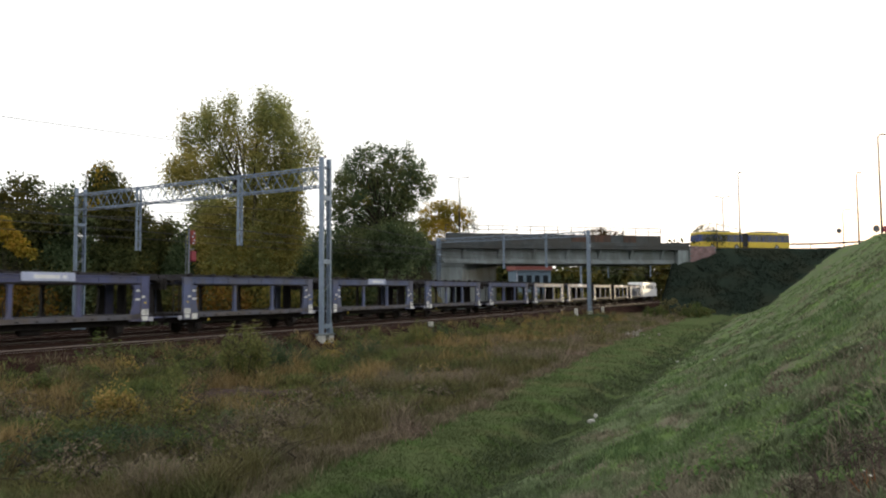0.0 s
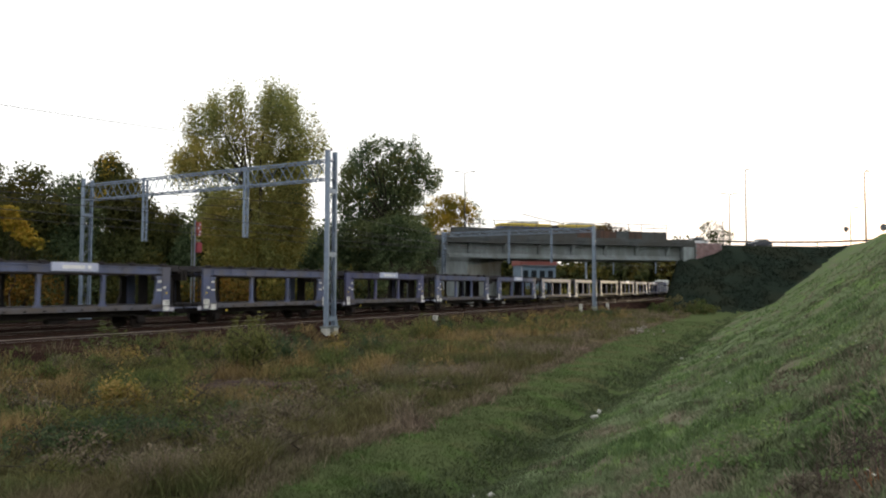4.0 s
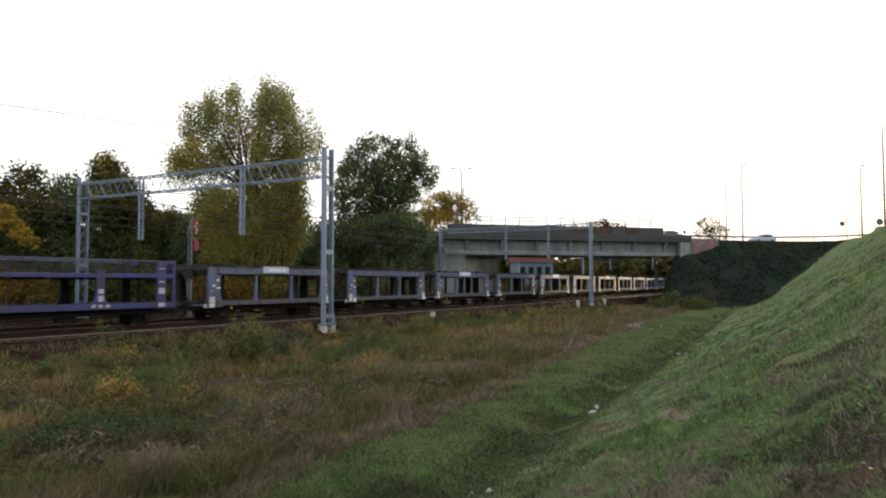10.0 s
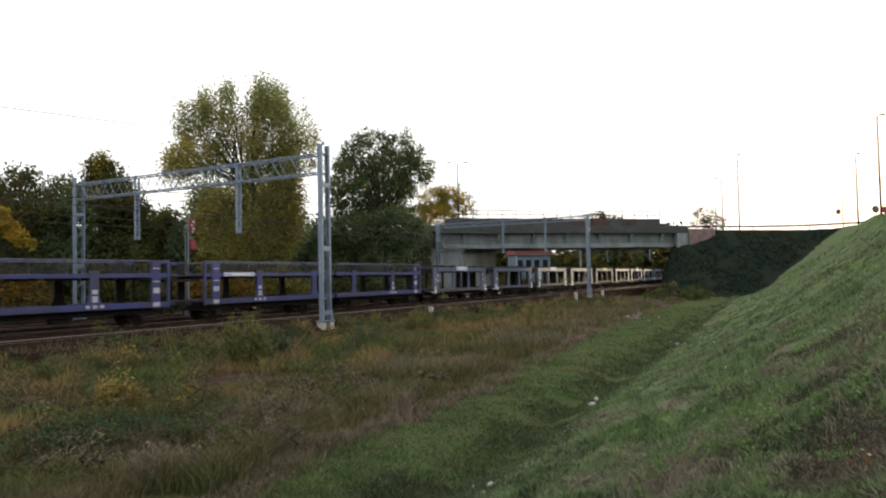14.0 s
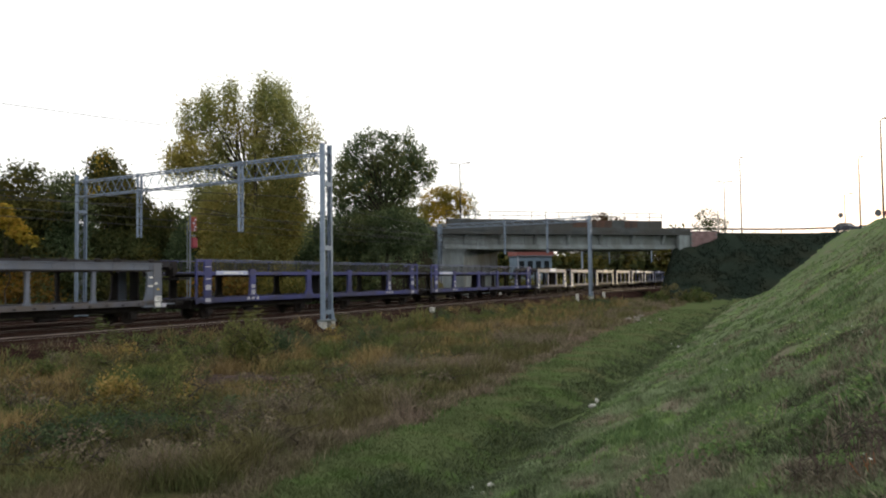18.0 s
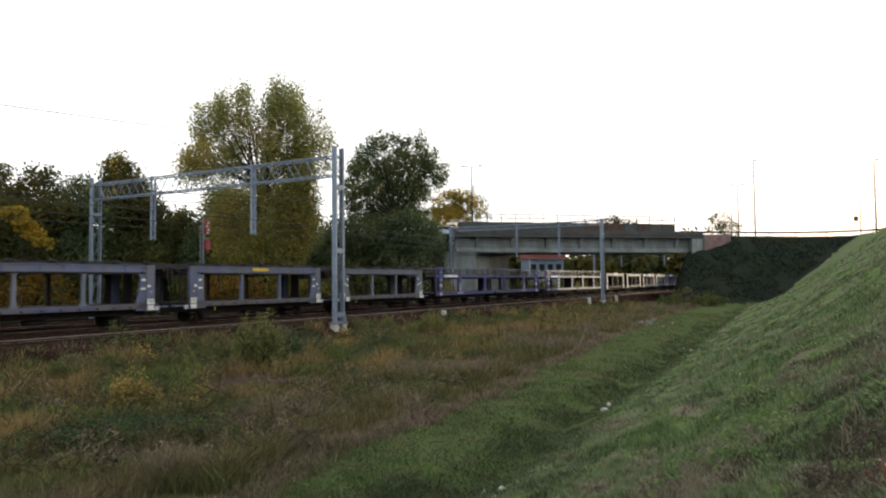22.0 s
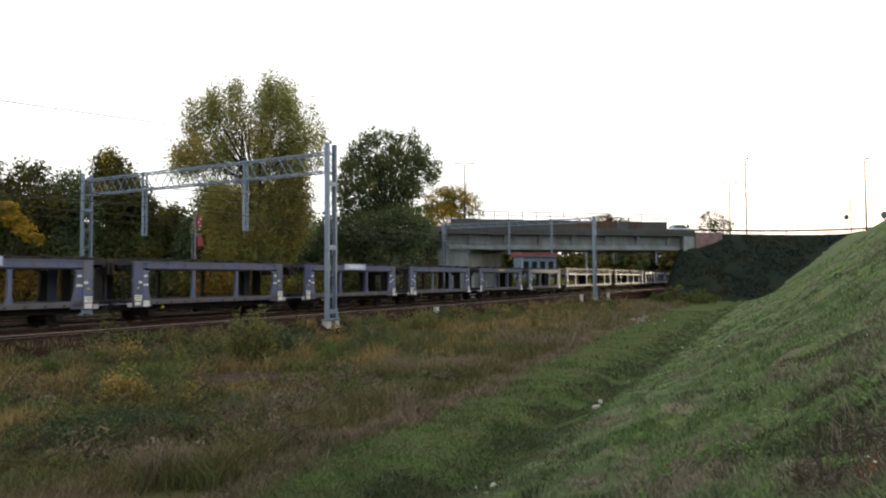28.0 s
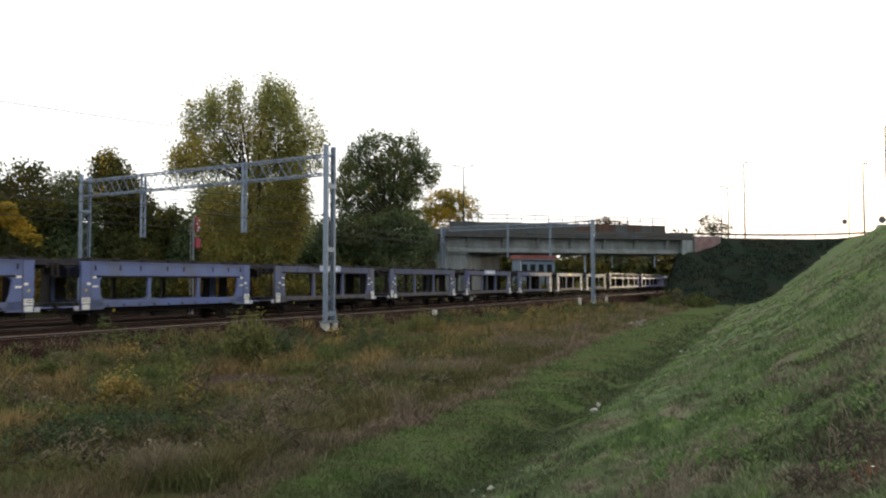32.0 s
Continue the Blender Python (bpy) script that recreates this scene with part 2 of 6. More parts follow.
M_PURPLE = grass_material("seeding_grass_blades", (0.180, 0.150, 0.108), (0.120, 0.120, 0.062), (0.215, 0.165, 0.135), island=0.4, big=0.3, translucent=0.2)
M_GREENB = grass_material("green_grass_blades", *BANK_SET, island=0.32, big=0.5, tint=1.32, translucent=0.2)
M_MOWNB = grass_material("mown_grass_blades", *MOWN_SET, island=0.22, big=0.5, tint=1.08, translucent=0.3)
M_WEEDL = leaf_material("bright_weed_leaves", (0.156, 0.24, 0.09), (0.12, 0.192, 0.072), (0.18, 0.24, 0.102))
M_OLIVE = grass_material("olive_grass_blades", *MEADOW_SET, island=0.45, big=0.3, tint=1.1, translucent=0.25)
M_TUFT = material("lush_grass_blades", (0.1444, 0.2137, 0.0924), (0.1097, 0.1674, 0.07161), 1.2, 0.9, island=0.35, translucent=0.25, spec=0.0)
# dark green of the ditch; in the bank's hollows it puts in their shade
M_RECESS = material("dark_ditch_hollow_grass", (0.08804, 0.1145, 0.06457), (0.06457, 0.07924, 0.0455), 1.0, 0.95, island=0.3, translucent=0.1, spec=0.0)
M_DEAD = material("dead_grass_blades", (0.184, 0.1639, 0.1207), (0.1294, 0.1179, 0.08625), 1.2, 0.95, island=0.4, translucent=0.1, spec=0.0)
M_BUSH = leaf_material("weed_leaves", (0.085, 0.115, 0.040), (0.105, 0.128, 0.045), (0.135, 0.130, 0.052), 0.45)
M_YBUSH = leaf_material("pale_yellow_leaves", (0.31, 0.24, 0.075), (0.23, 0.185, 0.06), (0.17, 0.15, 0.06), 0.45)
M_REED = leaf_material("tall_olive_weed_leaves", (0.155, 0.165, 0.060), (0.115, 0.140, 0.050), (0.195, 0.165, 0.058), 0.45)
M_NETTLE = leaf_material("dark_nettle_leaves", (0.070, 0.105, 0.054), (0.054, 0.082, 0.042), (0.09, 0.115, 0.055))
M_FLOWER = material("pale_flower_heads", (0.55, 0.56, 0.50), None, 4, 0.8, island=0.3)


# ---- builders ----
def link(name, bm, mat, parent=None, label="", smooth=False):
    me = bpy.data.meshes.new(name)
    bm.to_mesh(me)
    bm.free()
    me.materials.append(mat)
    if smooth:
        for p in me.polygons:
            p.use_smooth = True
    ob = new(name, me)
    if parent:
        ob.parent = parent
    if label:
        ob["label"] = label
    return ob


def part(name, bm, mat, parent, label="", smooth=False):
    return link(name, bm, mat, parent, label, smooth)


def shared(name, me, parent, loc=(0, 0, 0), rz=0.0, m=None):
    ob = new(name, me)
    ob.parent = parent
    ob.matrix_basis = m if m else pose(*loc, 0, 0, rz)
    return ob


def thing(name, m, label, category, group="", kind=""):
    e = new(name)
    e.empty_display_size = 0.3
    e.matrix_basis = m
    return tagged(e, label, category, group, kind)


def box(bm, x0, x1, y0, y1, z0, z1, bev=0.0):
    v = [bm.verts.new((x, y, z)) for x in (x0, x1) for y in (y0, y1) for z in (z0, z1)]
    fs = [(0, 1, 3, 2), (4, 6, 7, 5), (0, 4, 5, 1), (2, 3, 7, 6), (0, 2, 6, 4), (1, 5, 7, 3)]
    faces = [bm.faces.new([v[i] for i in f]) for f in fs]
    if bev:
        ed = list({e for f in faces for e in f.edges})
        bmesh.ops.bevel(bm, geom=ed, offset=bev, segments=1, affect="EDGES")
    return bm


def nbox(*a, bev=0.0):
    return box(bmesh.new(), *a, bev=bev)


def rod(bm, a, b, r, r2=None, n=6, caps=True):
    a, b = Vector(a), Vector(b)
    d = (b - a)
    if d.length < 1e-6:
        return bm
    q = d.to_track_quat("Z", "Y").to_matrix()
    r2 = r if r2 is None else r2
    ra, rb = [], []
    for i in range(n):
        c = Vector((math.cos(2 * math.pi * i / n), math.sin(2 * math.pi * i / n), 0))
        ra.append(bm.verts.new(a + q @ (c * r)))
        rb.append(bm.verts.new(b + q @ (c * r2)))
    for i in range(n):
        j = (i + 1) % n
        bm.faces.new((ra[i], ra[j], rb[j], rb[i]))
    if caps:
        bm.faces.new(ra[::-1])
        bm.faces.new(rb)
    return bm


def bar(bm, a, b, w, h=None):
    """A square bar from a to b."""
    return rod(bm, a, b, w * 0.7071, None, 4)


def extrude_poly(bm, pts, y0, y1):
    """Closed outline in x and z, extruded along y."""
    a = [bm.verts.new((x, y0, z)) for x, z in pts]
    b = [bm.verts.new((x, y1, z)) for x, z in pts]
    n = len(pts)
    bm.faces.new(a)
    bm.faces.new(b[::-1])
    for i in range(n):
        j = (i + 1) % n
        bm.faces.new((a[j], a[i], b[i], b[j]))
    return bm


# ---- the plan: the railway's curve and the road ----
D0, TH, RAD = 32.48, radians(29.65), 1738.0


def rail_at(s, e=0.0, z=0.0):
    """s metres along the railway, e metres from the train's near side towards the camera."""
    a = TH - s / RAD
    x = -D0 * math.cos(TH) + RAD * (math.cos(a) - math.cos(TH))
    y = D0 * math.sin(TH) - RAD * (math.sin(a) - math.sin(TH))
    return Vector((x + e * math.cos(a), y - e * math.sin(a), z))


def rail_turn(s):
    """Degrees about z by which a thing built along +x lies along the railway at s."""
    return math.degrees(math.pi / 2 - TH + s / RAD)


TRACKS = (-1.5, 3.1, -5.9, -10.2)     # centre lines, the train's first
BANK = Vector((0.41, 0.912))          # the way of the bank's foot


def bank_at(q, r):
    return Vector((q * 0.912 + r * 0.41, -q * 0.41 + r * 0.912))


BR_A, BR_B = Vector((-0.5, 102.0)), Vector((39.0, 113.9))   # near edge of the bridge
BR_DIR = (BR_B - BR_A).normalized()
BR_N = Vector((-BR_DIR.y, BR_DIR.x))  # away from the camera
ROAD_Z = 8.8


def bezier(p0, p1, p2, n):
    return [(p0 * (1 - t) ** 2 + p1 * 2 * t * (1 - t) + p2 * t * t) for t in [i / n for i in range(n + 1)]]


road_start = BR_B + BR_N * 5
ROAD = [road_start] + bezier(road_start + BR_DIR * 14, road_start + BR_DIR * 44, bank_at(16.9, 104), 14) + [bank_at(17.4, 70), bank_at(18.0, 40), bank_at(18.2, 10), bank_at(18.2, -30), bank_at(18.2, -90)]
ROAD_LEFT = [BR_A + BR_N * 5, BR_A + BR_N * 5 - BR_DIR * 90]


def dist_poly(P, line):
    best = np.full(len(P), 1e9)
    for a, b in zip(line, line[1:]):
        a, b = np.array(a), np.array(b)
        d = b - a
        t = np.clip(((P - a) @ d) / (d @ d), 0, 1)
        best = np.minimum(best, np.linalg.norm(P - a - t[:, None] * d, axis=1))
    return best


def rail_e(P):
    """Distance from the train's near side, towards the camera."""
    c = np.array((-(D0 + RAD) * math.cos(TH), (D0 + RAD) * math.sin(TH)))
    return np.linalg.norm(P - c, axis=1) - RAD


def wob(P, sc, seed=0.0):
    x, y = P[:, 0] / sc + seed, P[:, 1] / sc - seed * 1.7
    return (np.sin(x * 1.3 + 1.7 * np.sin(y * 0.7)) + np.sin(y * 1.7 + 1.3 * np.sin(x * 0.9 + 1)) + 0.5 * np.sin(2.9 * x + 2.3 * y)) / 2.5


def vnoise(P, sc, seed=0.0):
    """Smooth random values between -1 and 1 with patches about sc metres across."""
    x = P / sc
    i = np.floor(x)
    f = x - i
    f = f * f * (3 - 2 * f)

    def h(u, v):
        w = np.sin(u * 127.1 + v * 311.7 + seed * 74.7) * 43758.5453
        return 2 * (w - np.floor(w)) - 1
    a0 = h(i[:, 0], i[:, 1]) * (1 - f[:, 0]) + h(i[:, 0] + 1, i[:, 1]) * f[:, 0]
    a1 = h(i[:, 0], i[:, 1] + 1) * (1 - f[:, 0]) + h(i[:, 0] + 1, i[:, 1] + 1) * f[:, 0]
    return a0 * (1 - f[:, 1]) + a1 * f[:, 1]


def strip_edge(P):
    """Where the mown strip ends towards the meadow."""
    r = P @ np.array(BANK)
    return -8.0 - np.clip((r - 10) * 0.05, 0, 2.6) + 0.5 * vnoise(P, 1.9, 31) + 0.25 * vnoise(P, 0.6, 32)


def ground_z(P):
    P = np.asarray(P, float)
    e = rail_e(P)
    q = P[:, 0] * 0.912 - P[:, 1] * 0.41
    z = np.full(len(P), -1.3)
    z += 0.10 * wob(P, 3.1) * np.clip((-q - 9) / 3, 0, 1) + 0.05 * wob(P, 1.1, 3) * np.clip((-q - 9) / 3, 0, 1)
    z += 0.32 * np.clip((14 - e) / 8, 0, 1)
    z -= 0.46 * np.exp(-((q + 5.4) / 0.75) ** 2)
    # the track bed
    bed = -0.32 - np.clip(np.maximum(e - 5.2, -13.5 - e), 0, None) * 0.55
    z = np.maximum(z, np.where((e < 9) & (e > -20), bed, -9))
    z = np.where(e < -13, np.maximum(z, -0.9 + 0.15 * wob(P, 4.0)), z)
    for sx in (33.15, 85.3):
        c0 = np.array(rail_at(sx, 6.1).xy)
        z -= 0.55 * np.exp(-(np.linalg.norm(P - c0, axis=1) / 1.0) ** 4)
    # the road bank
    def profile(d):
        w = np.clip(d - 5.5, 0, None)
        up = ROAD_Z - 0.665 * w
        return np.where(up > 0.6, up, 0.6 - 0.44 * (w - (ROAD_Z - 0.6) / 0.665))
    along = (P - np.array(BR_B)) @ np.array(BR_DIR)
    near = P @ np.array(BANK)
    keep = np.clip((e - 6.6) / 4.6, 0, 1)
    keep = keep * keep * (3 - 2 * keep)
    keep = np.where((near < 80) & (q > -12), 1, keep)
    b1 = profile(dist_poly(P, ROAD)) + 0.15 * vnoise(P, 1.5, 1) + 0.11 * vnoise(P, 0.55, 2) + 0.05 * vnoise(P, 0.25, 3) - 0.4 * np.clip(vnoise(P, 0.8, 5) - 0.38, 0, 1)
    b1 = np.where(near > 85, b1 - 1.7 * (1 - np.clip((along + 0.5) / 5.0, 0, 1)), b1)
    b1 = -9 + (b1 + 9) * keep
    along2 = (P - np.array(BR_A)) @ np.array(BR_DIR)
    b2 = -9 + (profile(dist_poly(P, ROAD_LEFT)) + 9) * np.clip((-along2 - 1) / 2.5, 0, 1)
    bank = np.maximum(b1, b2)
    k = 0.35
    h = np.clip(0.5 + 0.5 * (bank - z) / k, 0, 1)
    return z * (1 - h) + bank * h + k * h * (1 - h)


def gz(x, y):
    return float(ground_z(np.array([[x, y]]))[0])


# ---- ground: one sheet to the horizon ----
def build_ground():
    ang = np.concatenate([np.radians(np.arange(-42, 42, 0.4)), np.radians(np.arange(42, 318, 4.0))])
    rad = np.concatenate([[0.6], 1.0222 ** np.arange(0, 180), np.arange(52.5, 140, 0.8), 140 * 1.03 ** np.arange(0, 40), [500, 700, 1200, 2500, 4500]])
    A, R = np.meshgrid(ang, rad)
    P = np.stack([(R * np.sin(A)).ravel(), (R * np.cos(A)).ravel()], 1)
    z = ground_z(P)
    e = rail_e(P)
    far = np.clip((np.linalg.norm(P, axis=1) - 300) / 200, 0, 1)
    z = z * (1 - far) - 1.3 * far
    nA, nR = len(ang), len(rad)
    verts = [(0, 0, gz(0, 0))] + [(P[i, 0], P[i, 1], z[i]) for i in range(len(P))]
    faces, mats = [], []
    q = P[:, 0] * 0.912 - P[:, 1] * 0.41
    wb = wob(P, 1.7, 2)
    r_al = P @ np.array(BANK)
    strip = strip_edge(P)
    along = (P - np.array(BR_B)) @ np.array(BR_DIR)
    region = np.where(q > -4.5 + 0.15 * wb, 2, np.where(q > strip, 1, 0))
    # region 3: slope under the road, given the grass colour with shade in it
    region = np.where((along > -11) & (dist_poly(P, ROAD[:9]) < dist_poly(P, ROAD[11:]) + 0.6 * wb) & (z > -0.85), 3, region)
    region = np.where((e < -12), 4, region)
    for i in range(nR - 1):
        for j in range(nA):
            k = (j + 1) % nA
            a, b, c, d = i * nA + j, i * nA + k, (i + 1) * nA + k, (i + 1) * nA + j
            faces.append((1 + a, 1 + d, 1 + c, 1 + b))
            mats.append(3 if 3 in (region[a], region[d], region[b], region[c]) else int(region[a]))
    for j in range(nA):
        faces.append((0, 1 + j, 1 + (j + 1) % nA))
        mats.append(2)
    me = bpy.data.meshes.new("ground")
    me.from_pydata(verts, [], faces)
    for m in (M_MEADOW, M_MOWN, M_BANK, M_SHADEBANK, M_FAR):
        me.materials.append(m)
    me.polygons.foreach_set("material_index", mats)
    me.polygons.foreach_set("use_smooth", [True] * len(faces))
    me.update()
    tagged(new("ground", me), "rough meadow, mown strip and grassy bank beside the railway", "ground", kind="structure")


build_ground()


# ---- railway ----
def sweep(name, mat, prof, e0, s0, s1, ds, parent=None, label=""):
    """A profile of (e, z) pairs carried along the railway."""
    n = int((s1 - s0) / ds)
    verts, faces = [], []
    m = len(prof)
    for i in range(n + 1):
        s = s0 + (s1 - s0) * i / n
        for e, z in prof:
            verts.append(rail_at(s, e0 + e, z))
    for i in range(n):
        for j in range(m):
            k = (j + 1) % m
            faces.append((i * m + j, i * m + k, (i + 1) * m + k, (i + 1) * m + j))
    faces += [tuple(range(m)), tuple(range(n * m, n * m + m))]
    me = bpy.data.meshes.new(name)
    me.from_pydata(verts, [], faces)
    me.materials.append(mat)
    ob = new(name, me)
    if parent:
        ob.parent = parent
    if label:
        ob["label"] = label
    return ob


bed = sweep("ballast_bed", M_BALLAST, [(-14.2, -1.2), (-13.2, -0.2), (-4.2, -0.2), (-3.7, -0.26), (-3.2, -0.2), (0.3, -0.2), (0.8, -0.28), (1.6, -0.28), (1.9, -0.2), (5.1, -0.2), (5.5, -0.3), (6.9, -1.2)], 0, -230, 480, 2.5)
tagged(bed, "rust-brown crushed stone ballast of the railway", "ballast", kind="structure")

sl = nbox(-0.13, 0.13, -1.25, 1.25, -0.30, -0.165, bev=0.02)
sl_me = bpy.data.meshes.new("sleeper")
sl.to_mesh(sl_me)
sl.free()
sl_me.materials.append(M_SLEEPER)


def build_track(e, singles):
    tr = thing("railway_track", pose(0, 0, 0), "straight rails on concrete sleepers in brown ballast", "railway track", "tracks of the line", "structure")
    for o in (-0.7525, 0.7525):
        r = sweep("rail", M_RAIL, [(-0.07, -0.165), (0.07, -0.165), (0.07, -0.14), (0.012, -0.12), (0.012, -0.045), (0.036, -0.035), (0.036, -0.004), (-0.036, -0.004), (-0.036, -0.035), (-0.012, -0.045), (-0.012, -0.12), (-0.07, -0.14)], e + o, -230, 480, 2.5, tr)
        g = -1 if o > 0 else 1     # the side the wheel flanges polish
        sweep("rail_head", M_RAILHEAD, [(-0.03, -0.003), (-0.03, 0.0), (0.03, 0.0), (0.03, -0.003)], e + o, -230, 480, 2.5, r)
        sweep("gauge_face", M_RAILHEAD if singles else M_RAIL, [(g * 0.037, -0.030), (g * 0.041, -0.030), (g * 0.041, -0.006), (g * 0.037, -0.006)], e + o, -230, 480, 2.5, r)
    pts = [-20 + 0.62 * i for i in range(300)]
    verts, faces = [], []
    tmpl = [tuple(v.co) for v in sl_me.vertices]
    tf = [tuple(p.vertices) for p in sl_me.polygons]
    for s in pts:
        m = Matrix.Translation(rail_at(s, e)) @ pose(0, 0, 0, 0, 0, rail_turn(s))
        if singles and 12 < s < 125:
            shared("sleeper", sl_me, tr, m=m)
            continue
        b = len(verts)
        verts += [m @ Vector(v) for v in tmpl]
        faces += [tuple(b + i for i in f) for f in tf]
    me = bpy.data.meshes.new("sleepers")
    me.from_pydata(verts, [], faces)
    me.materials.append(M_SLEEPER)
    o = new("far_sleepers", me)
    o.parent = tr
    tagged(o, kind="stuff")


for i, e in enumerate(TRACKS):
    build_track(e, i < 2)


# ---- overhead line ----
def lattice_mast(parent, top, z0, wide=0.62, name="mast_leg"):
    """Two channel legs joined by flat battens and lacing; built along x, at the parent's origin."""
    for sx in (-1, 1):
        bm = bmesh.new()
        x = sx * wide / 2
        out = [(0.085, -0.15), (0.085, 0.15), (-0.03, 0.15), (-0.03, 0.135), (0.07, 0.135), (0.07, -0.135), (-0.03, -0.135), (-0.03, -0.15)]
        lo = [bm.verts.new((x + sx * u, v, z0)) for u, v in out]
        hi = [bm.verts.new((x + sx * u, v, top)) for u, v in out]
        bm.faces.new(lo)
        bm.faces.new(hi[::-1])
        for i in range(8):
            bm.faces.new((lo[i], lo[(i + 1) % 8], hi[(i + 1) % 8], hi[i]))
        part(name, bm, M_GALV, parent)
    z = z0 + 0.3
    while z < top - 0.15:
        part("batten", nbox(-wide / 2 - 0.06, wide / 2 + 0.06, -0.164, -0.152, z, z + 0.26), M_GALV, parent)
        z += 3.7
    z, side = z0 + 0.5, 1
    while z < top - 1.0:
        bm = bmesh.new()
        for y in (-0.143, 0.158):
            bar(bm, (side * wide / 2, y, z), (-side * wide / 2, y, z + 0.60), 0.035)
        part("lacing_bar", bm, M_MASTD, parent)
        z += 0.62
        side = -side


def footing(parent, z0, z1, w=1.16):
    """Two concrete blocks side by side under a steel cap."""
    for x0, x1 in ((-w / 2, -0.17), (0.17, w / 2)):
        part("concrete_block", nbox(x0, x1, -0.2, 0.2, z0, z1, bev=0.03), M_CONCRETE_L, parent)
    part("cap_plate", nbox(-w / 2 - 0.04, w / 2 + 0.04, -0.24, 0.24, z1 + 0.003, z1 + 0.11, bev=0.015), M_CONCRETE, parent)
    for sx in (-1, 1):
        bm = bmesh.new()
        pts = [(sx * 0.36, z1 + 0.113), (sx * 0.56, z1 + 0.113), (sx * 0.40, z1 + 0.75), (sx * 0.36, z1 + 0.75)]
        extrude_poly(bm, pts if sx > 0 else pts[::-1], -0.165, -0.15)
        part("gusset", bm, M_GALV, parent)


def portal(s, e_near, e_far, top, drops, label, under=0.55, deep=1.1):
    """Mast, mast and truss beam across the tracks. Local x runs along the railway, local y across it (to the far side)."""
    m = Matrix.Translation(rail_at(s, e_near)) @ pose(0, 0, 0, 0, 0, rail_turn(s))
    p = thing("catenary_portal", m, label, "catenary portal", "portals over the line")
    span = e_near - e_far
    g = gz(*rail_at(s, e_near).xy)
    foot = part("near_mast", nbox(-0.2, 0.2, -0.15, 0.15, -0.10, -0.07), M_GALV, p)
    lattice_mast(foot, top, -0.09)
    footing(foot, g - 0.5, -0.205)
    far = part("far_mast", nbox(-0.2, 0.2, -0.15, 0.15, -0.1, -0.07), M_GALV, p)
    far.matrix_basis = pose(0, span, 0)
    lattice_mast(far, top - 0.1, -0.5)
    footing(far, -1.4, -0.55)
    zt, zb = top - under, top - under - deep
    for x in (-0.34, 0.34):
        for z in (zt, zb):
            part("chord", nbox(x - 0.04, x + 0.04, -0.1, span + 0.1, z - 0.036, z + 0.036), M_GALV, p)
    n = 30
    for x in (-0.34, 0.34):
        for i in range(n):
            y0, y1 = span * i / n, span * (i + 1) / n
            a, b = (zb, zt) if i % 2 == 0 else (zt, zb)
            bm = bmesh.new()
            bar(bm, (x, y0, a), (x, y1, b), 0.042)
            part("diagonal", bm, M_GALV, p)
    for i in range(n + 1):
        for z in (zt, zb):
            bm = bmesh.new()
            bar(bm, (-0.34, span * i / n, z), (0.34, span * i / n, z), 0.04)
            part("cross_tie", bm, M_MASTD, p)
    for e, z0 in drops:
        y = e_near - e
        d = part("drop_post", nbox(-0.16, 0.16, y - 0.12, y + 0.12, zt + 0.06, zt + 0.12), M_GALV, p)
        for x in (-0.15, 0.15):
            part("post_channel", nbox(x - 0.025, x + 0.025, y - 0.09, y + 0.09, z0, zt), M_GALV, d)
        z, k = z0 + 0.05, 1
        while z < zt - 0.4:
            bm = bmesh.new()
            bar(bm, (-0.15 * k, y - 0.095, z), (0.15 * k, y - 0.095, z + 0.35), 0.04)
            part("lacing_bar", bm, M_GALV, d)
            z, k = z + 0.37, -k
    return p


portal(33.15, 5.8, -16.6, 10.1, ((-0.9, 5.25), (-10.3, 5.25)), "pale galvanised lattice portal over the tracks on concrete blocks")
portal(85.3, 5.8, -14.7, 9.6, ((0.4, 5.2), (-5.3, 5.2)), "galvanised lattice portal before the road bridge", 0.2, 0.5)
portal(165.0, 5.8, -16.6, 9.3, ((-0.9, 5.2), (-10.3, 5.2)), "distant lattice portal beyond the road bridge", 0.2, 0.5)
PORTALS = (-20.0, 33.15, 85.3, 165.0, 240.0)


def tube(bm, pts, r, n=4):
    """One bent thin tube through the points."""
    rings = []
    for i, p in enumerate(pts):
        d = (pts[min(i + 1, len(pts) - 1)] - pts[max(i - 1, 0)]).normalized()
        side = d.cross(Vector((0, 0, 1))).normalized()
        up = side.cross(d)
        rings.append([bm.verts.new(p + side * r * math.cos(2 * math.pi * k / n) + up * r * math.sin(2 * math.pi * k / n)) for k in range(n)])
    for u, v in zip(rings, rings[1:]):
        for k in range(n):
            bm.faces.new((u[k], u[(k + 1) % n], v[(k + 1) % n], v[k]))
    return bm


def wire(name, pts, r, label, mat=None):
    bm = bmesh.new()
    tube(bm, pts, r)
    return tagged(link(name, bm, mat or M_WIRE), label, "wire")


def hanging(s0, s1, e, z0, z1, sag, n=14):
    return [rail_at(s0 + (s1 - s0) * i / n, e, z0 + (z1 - z0) * i / n - sag * 4 * (i / n) * (1 - i / n)) for i in range(n + 1)]


